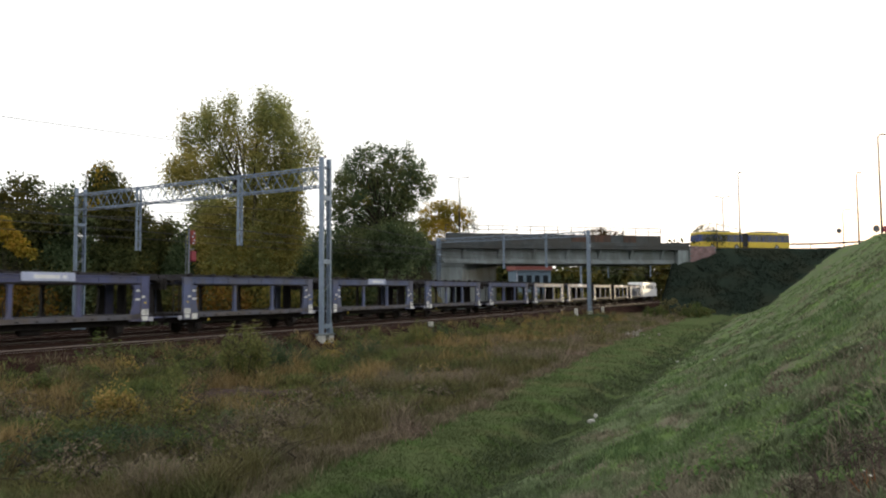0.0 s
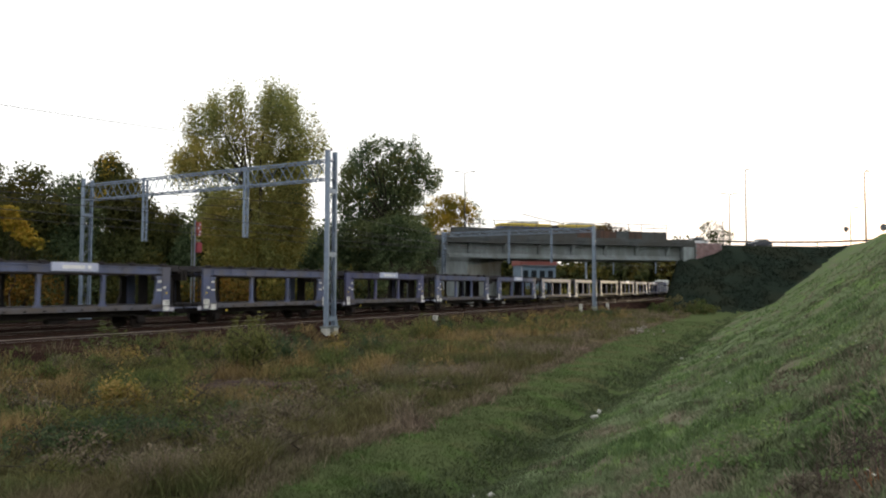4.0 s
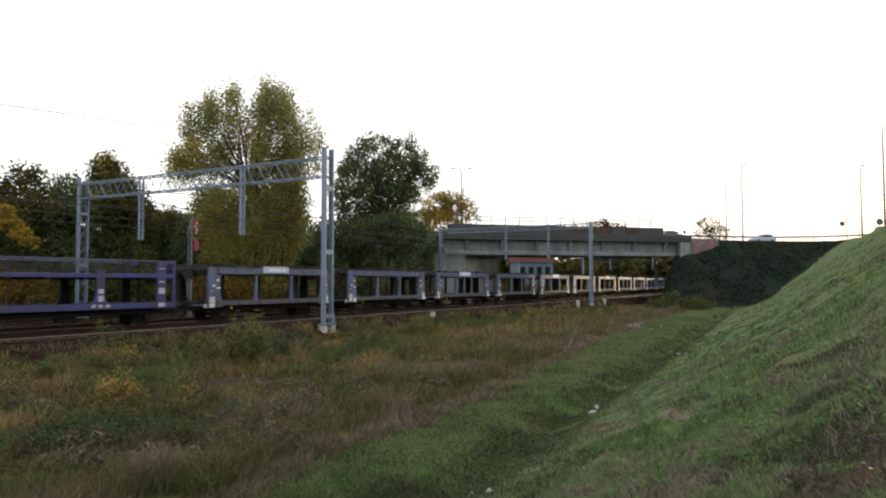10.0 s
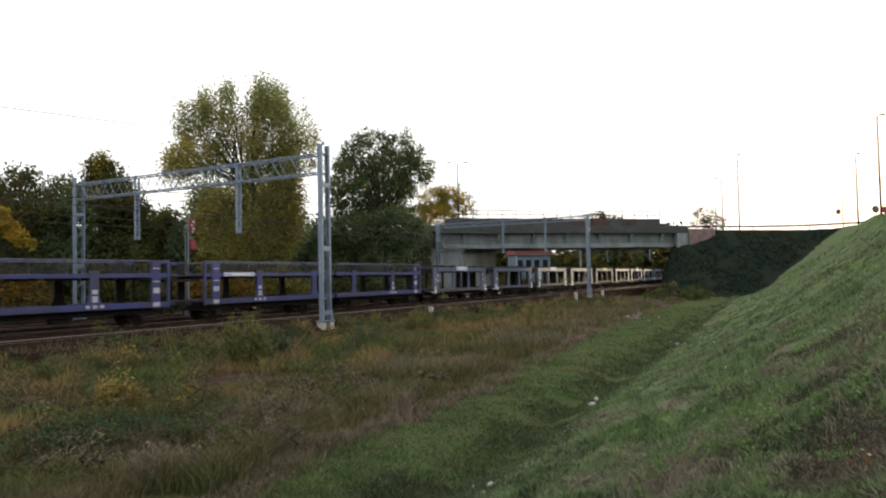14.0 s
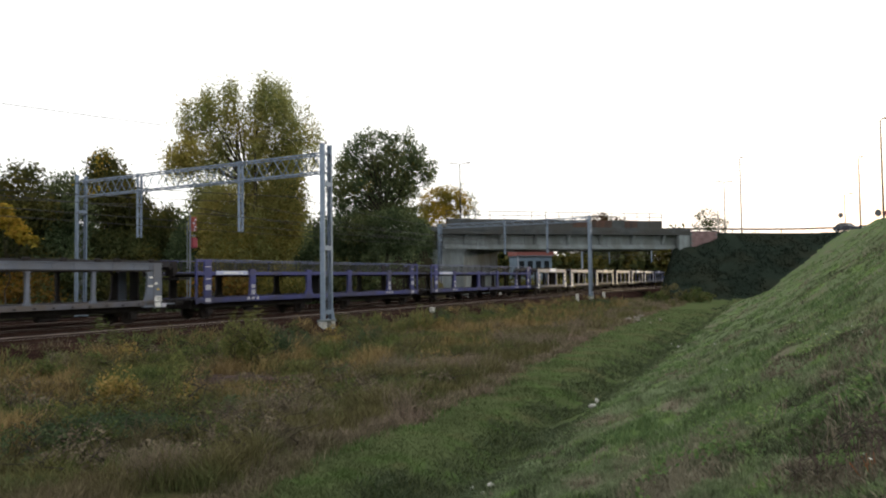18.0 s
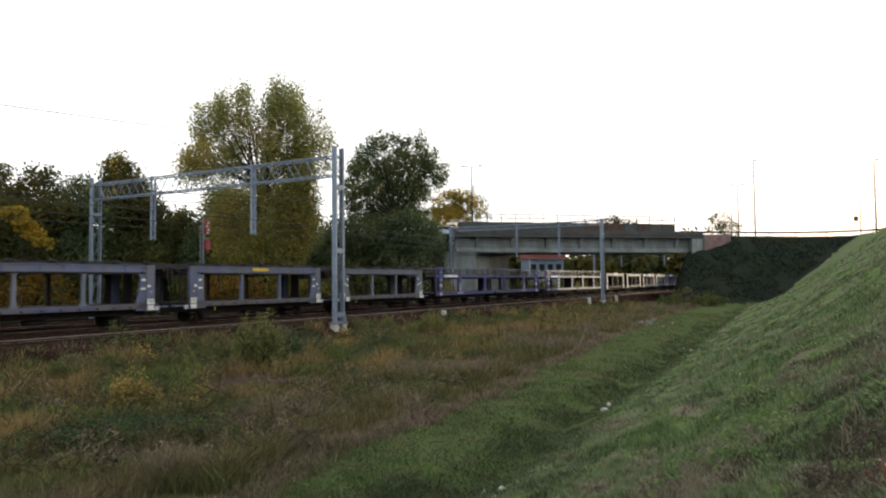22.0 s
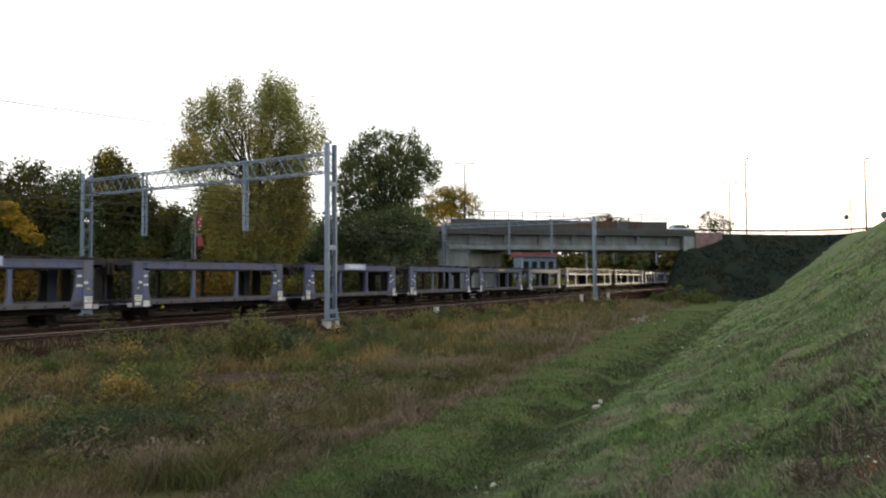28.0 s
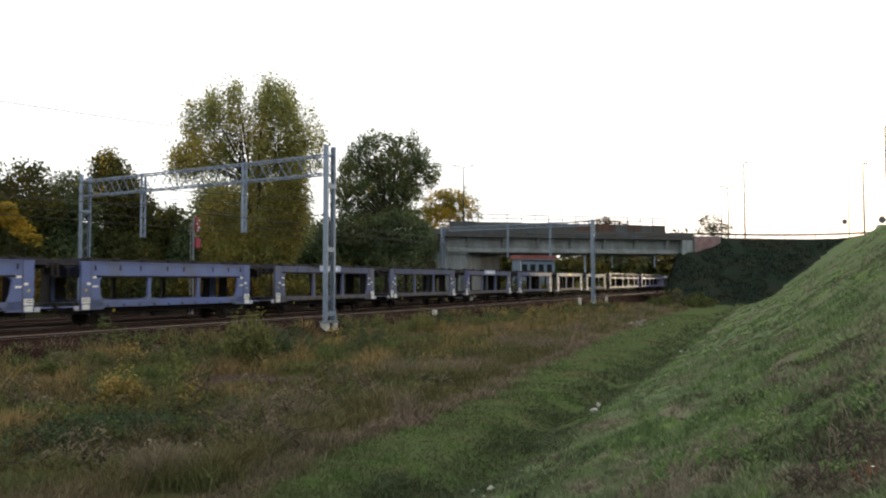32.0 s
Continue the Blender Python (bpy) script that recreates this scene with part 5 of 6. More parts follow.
def stalks(px_, py, n, h, mat, label, seed):
    """A few thin dry stems that lean from one root."""
    rng = random.Random(seed)
    gx, gy = on_ground(px_, py)
    t = thing("dry_stalks", pose(gx, gy, gz(gx, gy)), label, "stalks")
    for i in range(n):
        root = Vector((rng.gauss(0, 0.12), rng.gauss(0, 0.12), -0.03))
        l = h * rng.uniform(0.5, 1.1)
        a, tilt = rng.uniform(0, 2 * math.pi), rng.uniform(0.1, 0.9)
        mid = root + Vector((math.cos(a) * tilt * l * 0.35, math.sin(a) * tilt * l * 0.35, l * 0.6))
        tip = mid + Vector((math.cos(a + 0.4) * tilt * l * 0.5, math.sin(a + 0.4) * tilt * l * 0.5, l * 0.35 * (1 - tilt)))
        bm = bmesh.new()
        rod(bm, root, mid, 0.004, 0.0035, 5, False)
        rod(bm, mid, tip, 0.0035, 0.002, 5, False)
        part("stem", bm, mat, t)


for i, (px_, py, n, h, mt) in enumerate(((1545, 760, 7, 0.6, M_STRAW), (1500, 820, 8, 0.45, M_STRAW), (1465, 800, 6, 0.4, M_STRAW), (1525, 850, 10, 0.4, M_TWIG), (1440, 860, 9, 0.35, M_TWIG), (1555, 700, 6, 0.6, M_STRAW), (1400, 760, 5, 0.3, M_STRAW), (1345, 770, 4, 0.25, M_STRAW), (1560, 830, 12, 0.5, M_TWIG), (1480, 760, 6, 0.4, M_TWIG))):
    stalks(px_, py, n, h, mt, "pale dry grass stems on the bank" if mt is M_STRAW else "purple-brown dead stems on the bank", 40 + i)


def litter(px_, py, w, mat, label, seed, name="paper_litter"):
    gx, gy = on_ground(px_, py)
    w *= 0.6
    rng = random.Random(seed)
    bm = bmesh.new()
    bmesh.ops.create_icosphere(bm, subdivisions=2, radius=w / 2)
    for v in bm.verts:
        v.co = Vector((v.co.x * rng.uniform(0.5, 1.4), v.co.y * rng.uniform(0.3, 0.9), v.co.z * rng.uniform(0.2, 1.1)))
    o = link(name, bm, mat)
    o.matrix_basis = pose(gx, gy, gz(gx, gy) + max(0.06, w * 0.3), 0, 0, rng.uniform(0, 360))
    tagged(o, label, "litter", "litter on the grass")


for i, (x, y, w) in enumerate(((1038, 738, 0.36), (1046, 728, 0.30), (824, 884, 0.24), (856, 879, 0.20), (842, 893, 0.14), (1190, 632, 0.22), (1178, 628, 0.16), (1276, 678, 0.14), (1270, 676, 0.1), (1255, 630, 0.18), (1530, 672, 0.07), (1095, 692, 0.08))):
    litter(x, y, w, M_PAPER, "crumpled scrap of white paper lying in the grass", i)
M_PALESTONE = material("pale_rubble", (0.294, 0.266, 0.231), (0.21, 0.189, 0.168), 6, 0.9)
for i in range(16):
    rr = random.Random(400 + i)
    litter(1118 + rr.gauss(0, 16), 581 + rr.gauss(0, 4), rr.uniform(0.25, 0.6), M_PALESTONE, "pale lump of rubble in the grass", 40 + i, "rubble_lump")


def weed_clumps():
    """Low single weeds strewn over the meadow."""
    rng = random.Random(77)
    kinds = ((M_BUSH, "low green weed clump in the dry grass"), (M_PURPLE, "brownish seed-headed weed clump in the meadow"), (M_YBUSH, "small yellowing weed in the meadow"), (M_OLIVE, "olive weed clump in the meadow"), (M_LEAF_B, "dark green weed clump in the meadow"))
    k = 0
    while k < 110:
        x, y = rng.uniform(-20, 900), rng.uniform(585, 850)
        gx, gy = on_ground(x, y)
        P = np.array([[gx, gy]])
        e, q, r, st = zones(P)
        if not (q[0] < st[0] - 1.0 and e[0] > 5.2):
            continue
        mt, lab = kinds[(0, 1, 3, 4, 0, 3, 1, 0, 3, 1)[rng.randrange(10)]]
        weed_bush(gx, gy, rng.uniform(0.5, 1.3), rng.uniform(0.35, 0.75), 420, mt, lab, 500 + k, 0.042)
        k += 1


weed_clumps()


def ballast_weeds():
    """A ragged row of tall weeds along the ballast's foot."""
    rng = random.Random(31)
    kinds = ((M_REED, "tall olive weed clump at the ballast's foot"), (M_BUSH, "green weed clump at the ballast's foot"), (M_NETTLE, "dark green weed clump at the ballast's foot"), (M_YBUSH, "yellowing weed clump at the ballast's foot"))
    for k in range(58):
        sx = 9 + 78 * (k / 58) ** 1.15 + rng.uniform(-0.6, 0.6)
        if abs(sx - 33.15) < 1.2 or abs(sx - 85.3) < 1.2:
            continue
        p = rail_at(sx, rng.uniform(6.9, 9.6))
        mt, lab = kinds[(0, 1, 2, 1, 0, 2, 1, 3)[rng.randrange(8)]]
        weed_bush(p.x, p.y, rng.uniform(0.7, 1.5), rng.uniform(0.45, 1.0), 620, mt, lab, 700 + k, 0.05)


ballast_weeds()


# ---- the train ----
UNIT = 13.5


def phase(t):
    """Wagon lengths that the train has gone."""
    u = t - 6
    return 2.0867 + 0.51002 * u - 0.0010864 * u ** 2 - 5.84e-6 * u ** 3


def train_s(j, t):
    return UNIT * (j + phase(t))


def mesh_of(bm, name, mat):
    me = bpy.data.meshes.new(name)
    bm.to_mesh(me)
    bm.free()
    me.materials.append(mat)
    return me


def post_outline(x, w, z0, z1, flare=0.22):
    h = w / 2
    return [(x - h - flare, z0), (x + h + flare, z0), (x + h + flare * 0.25, z0 + flare * 0.9), (x + h, z0 + flare * 2.2), (x + h, z1 - 0.12), (x + h + 0.12, z1), (x - h - 0.12, z1), (x - h, z1 - 0.12), (x - h, z0 + flare * 2.2), (x - h - flare * 0.25, z0 + flare * 0.9)]


def wheel_mesh():
    bm = bmesh.new()
    for y in (-0.75, 0.75):
        o = 0.07 if y > 0 else -0.07
        rod(bm, (0, y - 0.065, 0), (0, y + 0.065, 0), 0.42, None, 20)
        rod(bm, (0, y - o - 0.02, 0), (0, y - o + 0.02, 0), 0.45, None, 20)
        for i in range(5):
            a = i * 2 * math.pi / 5
            rod(bm, (0.24 * math.cos(a), y + o - 0.015, 0.24 * math.sin(a)), (0.24 * math.cos(a), y + o + 0.015, 0.24 * math.sin(a)), 0.06, None, 6)
    rod(bm, (0, -0.95, 0), (0, 0.95, 0), 0.08, None, 10)
    return mesh_of(bm, "wheelset", M_WHEEL)


WHEELSET = wheel_mesh()
LB, LE = 1.15, UNIT - 1.15     # the body between the gaps
P1, P2 = 5.06, 8.35


def common_under(w, paint):
    """Running gear, floor, couplers of one wagon unit; local x along the train, near side at y = -1.5."""
    part("lower_deck", nbox(LB - 0.3, LE + 0.3, -1.40, 1.40, 1.12, 1.2), M_DECK, w)
    part("underframe", nbox(LB + 0.2, LE - 0.2, -0.95, 0.95, 0.62, 1.115, bev=0.04), M_UNDER, w)
    for x in (2.6, UNIT - 2.6):
        shared("wheelset", WHEELSET, w, (x, 0, 0.42))
        for y in (-1.05, 1.05):
            part("axle_box", nbox(x - 0.2, x + 0.2, y - 0.12, y + 0.12, 0.28, 0.62, bev=0.03), M_UNDER, w)
            bm = bmesh.new()
            rod(bm, (x - 0.62, y, 0.70), (x, y, 0.58), 0.045)
            rod(bm, (x, y, 0.58), (x + 0.62, y, 0.70), 0.045)
            part("leaf_spring", bm, M_UNDER, w)
    for x, d in ((LB - 0.35, -1), (LE + 0.35, 1)):
        for y in (-0.875, 0.875):
            bm = bmesh.new()
            rod(bm, (x, y, 1.0), (x + d * 0.5, y, 1.0), 0.1, None, 8)
            rod(bm, (x + d * 0.5, y, 1.0), (x + d * 0.56, y, 1.0), 0.21, None, 12)
            part("buffer", bm, M_UNDER, w)
        bm = bmesh.new()
        box(bm, min(x, x + d * 0.8), max(x, x + d * 0.8), -0.09, 0.09, 0.85, 1.05)
        part("coupler", bm, M_UNDER, w)
    part("brake_cylinder", nbox(6.0, 7.1, -0.75, -0.3, 0.35, 0.62, bev=0.08), M_UNDER, w)
    part("brake_rod", nbox(3.2, UNIT - 3.2, 0.25, 0.31, 0.45, 0.5), M_UNDER, w)


def plates(w, end, d, pair):
    """White marking plates at one end of the near side; d is the way from that end into the wagon."""
    big = ((0.04, 1.16, 0.42, 0.29), (0.06, 0.87, 0.38, 0.24)) if pair else ((0.04, 1.16, 0.42, 0.29), (0.07, 0.92, 0.34, 0.19), (0.57, 0.84, 0.38, 0.32))
    small = ((0.60, 2.38, 0.22, 0.11), (0.28, 2.05, 0.20, 0.12), (0.58, 1.93, 0.29, 0.10))
    for dx, z, sx, sz in big + small:
        xa, xb = sorted((end + d * dx, end + d * (dx + sx)))
        part("marking_plate", nbox(xa, xb, -1.534, -1.524, z, z + sz), M_WHITE, w)
    # stencilled text on the large plates, too small to read
    for z in (1.36, 1.26):
        xa, xb = sorted((end + d * 0.08, end + d * 0.38))
        part("lettering_bar", nbox(xa, xb, -1.538, -1.535, z, z + 0.03), M_UNDER, w)
    xa, xb = sorted((end - d * 0.32, end - d * 0.06))
    part("headstock_plate", nbox(xa, xb, -1.46, -1.44, 0.84, 1.06), M_MARK, w)
    xa, xb = sorted((end + d * 0.2, end + d * 0.3))
    part("hazard_mark", nbox(xa, xb, -1.533, -1.524, 1.76, 1.86), M_YELLOW, w)


def board(w, x0, x1, z0, z1, txt=True):
    b = part("name_board", nbox(x0, x1, -1.56, -1.508, z0, z1, bev=0.01), M_BOARD, w, "pale blue name board")
    # lettering that cannot be read: plain bars
    L = x1 - x0
    part("lettering_bar", nbox(x0 + L * 0.22, x1 - L * 0.30, -1.568, -1.562, z0 + (z1 - z0) * 0.28, z0 + (z1 - z0) * 0.72), M_BOARDTXT, b)
    part("lettering_bar", nbox(x1 - L * 0.24, x1 - L * 0.16, -1.568, -1.562, z0 + (z1 - z0) * 0.28, z0 + (z1 - z0) * 0.72), M_BOARDTXT, b)


def grey_wagon(paint, label, with_board=None, panel=None, yellow=False, blue_end=False, deep=False, foot=None):
    """Two-deck car carrier: sills, posts and top beams on both sides, open between. deep: the later type with deep beams and sills."""
    w = thing("car_carrier_wagon", pose(0, 0, 0), label, "railway wagon", "wagons of the train")
    zb = 2.50 if deep else 2.82          # underside of the top beam
    zs = 1.30 if deep else 1.20          # top of the sill
    low = paint if deep else M_SILLW
    for sgn in (-1, 1):
        near = sgn < 0
        y0, y1 = (-1.5, -1.36) if near else (1.36, 1.5)
        # far-side posts and end plates coloured dark for the shade inside the wagon
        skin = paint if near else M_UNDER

        def out(d0, d1):
            return (y0 - d1, y0 - d0) if near else (y1 + d0, y1 + d1)
        # lower sill with a sagging belly
        bm = bmesh.new()
        extrude_poly(bm, [(LB, 0.97), (LB + 1.5, 0.95), (LE - 1.5, 0.95), (LE, 0.97), (LE, zs + 0.07), (LE - 1.6, zs), (LB + 1.6, zs), (LB, zs + 0.07)], y0, y1)
        part("side_sill", bm, low, w)
        part("sill_lip", nbox(LB, LE, *out(0.003, 0.02), 1.12, 1.16), low, w)
        bm = bmesh.new()
        box(bm, LB, LE, y0 + 0.003, y1 - 0.003, zb, 3.16, bev=0.015)
        part("top_beam", bm, paint, w)
        part("beam_flange", nbox(LB, LE, y0 - 0.05, y1 + 0.05, 3.163, 3.20), paint, w)
        # strip coloured dark for the shade along the beam's underside
        part("shade_dark_flange", nbox(LB + 0.9, LE - 0.9, y0 - 0.05, y1 + 0.05, zb - 0.075, zb - 0.003), M_UNDER, w)
        part("beam_groove", nbox(LB + 0.56, LE - 0.56, *out(0.001, 0.010), 3.02, 3.035), M_SILLW, w)
        for x in (P1, P2):
            bm = bmesh.new()
            extrude_poly(bm, post_outline(x, 0.17, zs - 0.02, zb - 0.05, 0.13), y0 - 0.012, y1 + 0.012)
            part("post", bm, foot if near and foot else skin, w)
        for x in (1.9, 3.3, 4.5, 6.2, 7.3, 9.4, 10.6, 11.6):
            if deep:
                part("beam_slot", nbox(x - 0.04, x + 0.04, *out(0.002, 0.012), 2.76, 3.02), M_UNDER, w)
            else:
                part("beam_rib", nbox(x - 0.02, x + 0.02, *out(0.002, 0.03), zb + 0.02, 3.15), paint, w)
        for k in range(10):
            x = LB + 1.4 + k * 0.92
            part("lashing_ring", nbox(x, x + 0.12, *out(0.004, 0.03), 0.99, 1.06), M_UNDER, w)
        for x, d in ((LB, 1), (LE, -1)):
            xa, xb = sorted((x, x + d * 0.52))
            part("end_post", nbox(xa, xb, y0 - 0.02, y1 + 0.02, 0.82, 3.19, bev=0.02), paint, w)
            xc = x + d * 0.53
            bm = bmesh.new()
            wide = 0.62 if deep else 0.5
            pts = [(xc, 0.86), (xc + d * (wide + 0.1), 0.86), (xc + d * wide, zs + 0.1), (xc + d * (wide - 0.10), zs + 0.4), (xc + d * (wide - 0.16), zb - 0.25), (xc + d * (wide - 0.02), zb - 0.08), (xc, zb - 0.08)]
            extrude_poly(bm, pts if d > 0 else pts[::-1], y0, y1)
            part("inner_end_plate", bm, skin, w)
            part("post_seam", nbox(*sorted((x + d * 0.50, x + d * 0.535)), *out(0.021, 0.03), 0.9, 3.1), M_SILLW, w)
    plates(w, LB, 1, deep or with_board is not None)
    plates(w, LE, -1, True)
    # upper deck with wheel troughs
    part("upper_deck", nbox(LB - 0.9, LE + 0.9, -1.30, 1.30, 3.00, 3.06), M_DECK, w)
    for y in (-1.05, -0.45, 0.45, 1.05):
        part("wheel_guide", nbox(LB - 0.85, LE + 0.85, y - 0.03, y + 0.03, 3.062, 3.32), M_DECK, w)
    for x in (LB - 0.7, 4.0, 6.8, 9.6, LE + 0.7):
        part("deck_bearer", nbox(x - 0.06, x + 0.06, -1.34, 1.34, 2.86, 2.995), M_UNDER, w)
    bm = bmesh.new()
    tube(bm, [Vector((LB - 0.6 + (LE - LB + 1.2) * i / 8, -1.36, 3.33 + 0.03 * math.sin(i * 2.3))) for i in range(9)], 0.012)
    part("lashing_cable", bm, M_UNDER, w)
    rng = random.Random(label)
    for i in range(7):
        x = LB + 0.4 + i * 1.7 + rng.uniform(-0.4, 0.4)
        part("wheel_chock", nbox(x, x + 0.28, -1.32, -1.1, 3.24, 3.40, bev=0.03), M_UNDER, w)
    # loading flaps and ladder at the ends
    for x, d in ((LB - 0.95, -1), (LE + 0.95, 1)):
        for y in (-0.95, 0.95):
            part("loading_flap", nbox(min(x, x + d * 0.12), max(x, x + d * 0.12), y - 0.3, y + 0.3, 2.5, 3.1), M_UNDER, w)
        part("end_step", nbox(min(x, x - d * 0.7), max(x, x - d * 0.7), -1.42, -1.1, 0.98, 1.04), paint, w)
    lad = part("ladder", nbox(LB - 0.55, LB - 0.50, -1.30, -1.26, 1.0, 3.05), M_UNDER, w)
    part("ladder_rail", nbox(LB - 0.14, LB - 0.09, -1.30, -1.26, 1.0, 3.05), M_UNDER, lad)
    for i in range(6):
        part("rung", nbox(LB - 0.5, LB - 0.14, -1.29, -1.27, 1.25 + i * 0.3, 1.28 + i * 0.3), M_UNDER, lad)
    for x in (LB - 0.2, LE + 0.2):
        part("end_portal_plate", nbox(x - 0.05, x + 0.05, 0.62, 1.3, 1.2, 2.85), M_UNDER, w)
    if yellow:
        part("yellow_panel", nbox(*with_board, -1.54, -1.508, 2.94, 3.12, bev=0.01), M_YELLOW, w, "small yellow panel")
    elif with_board:
        board(w, *with_board, 2.88, 3.30)
    if panel:
        part("blue_repaint_patch", nbox(LB + 0.535, LB + 0.93, -1.512, -1.503, 1.2, 1.95), M_BRIGHTW, w)
        part("blue_repaint_patch", nbox(*panel, -1.512, -1.503, 0.98, 1.18), M_VIOLETW, w)
    if blue_end:
        part("blue_end_panel", nbox(LB + 0.01, LB + 0.51, -1.5235, -1.5205, 1.95, 3.18), M_BLUEW, w, "blue painted end panel")
    part("yellow_hook", nbox(2.9, 2.98, -1.55, -1.505, 0.72, 0.86), M_YELLOW, w)
    common_under(w, paint)
    return w


def mesh_wagon(paint, label, lead):
    """Half of an articulated pair with low beam and mesh side fence; the joint lies at the end that lead names."""
    w = thing("mesh_sided_wagon", pose(0, 0, 0), label, "railway wagon", "wagons of the train")
    x0, x1 = (1.22, UNIT - 0.2) if lead else (0.2, UNIT - 1.22)
    ends = (x0,) if lead else (x1,)
    for sgn in (-1, 1):
        y0, y1 = (-1.5, -1.38) if sgn < 0 else (1.38, 1.5)
        part("side_sill", nbox(x0, x1, y0, y1, 0.95, 1.24, bev=0.02), paint, w)
        part("side_beam", nbox(x0, x1, y0 + 0.002, y1 - 0.002, 2.54, 2.76, bev=0.02), paint, w)
        for x in ((5.75, 11.15) if lead else (2.35, 7.75)):
            bm = bmesh.new()
            extrude_poly(bm, post_outline(x, 0.46, 1.20, 2.90, 0.24), y0 - 0.012, y1 + 0.012)
            # the far post's shade is put in as dark colour
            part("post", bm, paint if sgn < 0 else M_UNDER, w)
        for xe in ends:
            d = 1 if lead else -1
            for a, wd in ((0.0, 0.13), (0.62, 0.56)):
                xa, xb = sorted((xe + d * a, xe + d * (a + wd)))
                # far end posts are likewise darkened by colour, as shade
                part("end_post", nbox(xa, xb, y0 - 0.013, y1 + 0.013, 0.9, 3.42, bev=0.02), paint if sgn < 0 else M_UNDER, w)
            xa, xb = sorted((xe, xe + d * 1.25))
            part("end_header", nbox(xa, xb, y0 + 0.004, y1 - 0.004, 3.30, 3.45), paint, w)
        # fence: top rail, posts and mesh
        yf = y0 + 0.05
        part("fence_rail", nbox(x0, x1, yf - 0.025, yf + 0.025, 3.40, 3.46), M_GREYW, w)
        for i in range(9):
            x = x0 + (x1 - x0) * i / 8
            part("fence_post", nbox(x - 0.02, x + 0.02, yf - 0.02, yf + 0.02, 2.78, 3.40), M_MESH, w)
        bm = bmesh.new()
        n = int((x1 - x0) / 0.16)
        for i in range(n):
            x = x0 + (x1 - x0) * i / n
            box(bm, x - 0.006, x + 0.006, yf - 0.004, yf + 0.004, 2.79, 3.39)
        for z in (2.94, 3.1, 3.26):
            box(bm, x0, x1, yf - 0.004, yf + 0.004, z - 0.006, z + 0.006)
        part("fence_mesh", bm, M_MESH, w)
    part("upper_deck", nbox(x0 - 0.1, x1 + 0.1, -1.34, 1.34, 2.60, 2.68), M_DECK, w)
    for i in range(6):
        x = x0 + 0.8 + i * 2.0
        part("deck_bearer", nbox(x - 0.05, x + 0.05, -1.36, 1.36, 2.45, 2.595), M_UNDER, w)
    xe = ends[0]
    px_ = xe + (0.66 if lead else -1.12)
    for z, h in ((1.0, 0.22), (1.7, 0.3), (2.3, 0.06), (3.0, 0.05)):
        part("marking_plate", nbox(px_, px_ + 0.42, -1.525, -1.517, z, z + h), M_MARK, w)
    pm = 5.75 if lead else 7.75
    for dx, z, sx, sz in ((-0.15, 1.35, 0.3, 0.3), (-0.15, 1.75, 0.3, 0.22), (-0.5, 1.05, 0.22, 0.16), (0.28, 1.05, 0.22, 0.16), (-0.12, 1.05, 0.24, 0.16)):
        part("marking_plate", nbox(pm + dx, pm + dx + sx, -1.524, -1.516, z, z + sz), M_MARK, w)
    if lead:
        board(w, xe + 1.46, pm - 0.52, 2.56, 2.80)
    # dark bellows at the joint
    xj = UNIT - 0.25 if lead else 0.25
    part("joint_column", nbox(xj - 0.22, xj + 0.22, -0.9, 0.3, 0.75, 2.5, bev=0.1), M_BLACK, w)
    part("roof_ramp", nbox(min(xe, xe - (1 if lead else -1) * 0.8), max(xe, xe - (1 if lead else -1) * 0.8), -1.0, 1.0, 2.3, 2.42), M_UNDER, w)
    common_under(w, paint)
    return w


def locomotive():
    w = thing("electric_locomotive", pose(0, 0, 0), "pale grey electric locomotive at the head of the train", "locomotive")
    M = material("pale_locomotive_paint", (0.62, 0.63, 0.64), (0.52, 0.53, 0.54), 1, 0.45)
    bm = bmesh.new()
    extrude_poly(bm, [(0.3, 1.0), (18.7, 1.0), (18.9, 2.3), (18.2, 3.75), (17.4, 3.95), (1.6, 3.95), (0.8, 3.75), (0.1, 2.3)], -1.5, 1.5)
    part("body", bm, M, w)
    for x in (4.5, 14.5):
        part("bogie", nbox(x - 2, x + 2, -1.2, 1.2, 0.4, 0.95, bev=0.1), M_UNDER, w)
        for dx in (-1.3, 1.3):
            bm = bmesh.new()
            for y in (-0.75, 0.75):
                rod(bm, (x + dx, y - 0.06, 0.6), (x + dx, y + 0.06, 0.6), 0.6, None, 16)
            part("wheel_pair", bm, M_WHEEL, w)
    for y in (-1.51, 1.503):
        for x in (1.2, 17.0):
            part("cab_window", nbox(x, x + 0.8, y, y + 0.006, 2.5, 3.3), M_GLASS, w)
        for i in range(5):
            part("side_grille", nbox(4 + i * 2.2, 5.5 + i * 2.2, y, y + 0.006, 2.6, 3.4), M_UNDER, w)
    for x in (4, 15):
        bm = bmesh.new()
        rod(bm, (x - 0.9, 0, 4.0), (x + 0.5, 0, 4.7), 0.04)
        rod(bm, (x + 0.5, 0, 4.7), (x - 0.5, 0, 5.6), 0.04)
        rod(bm, (x - 0.5, -0.8, 5.62), (x - 0.5, 0.8, 5.62), 0.04)
        part("pantograph", bm, M_UNDER, w)
    return w


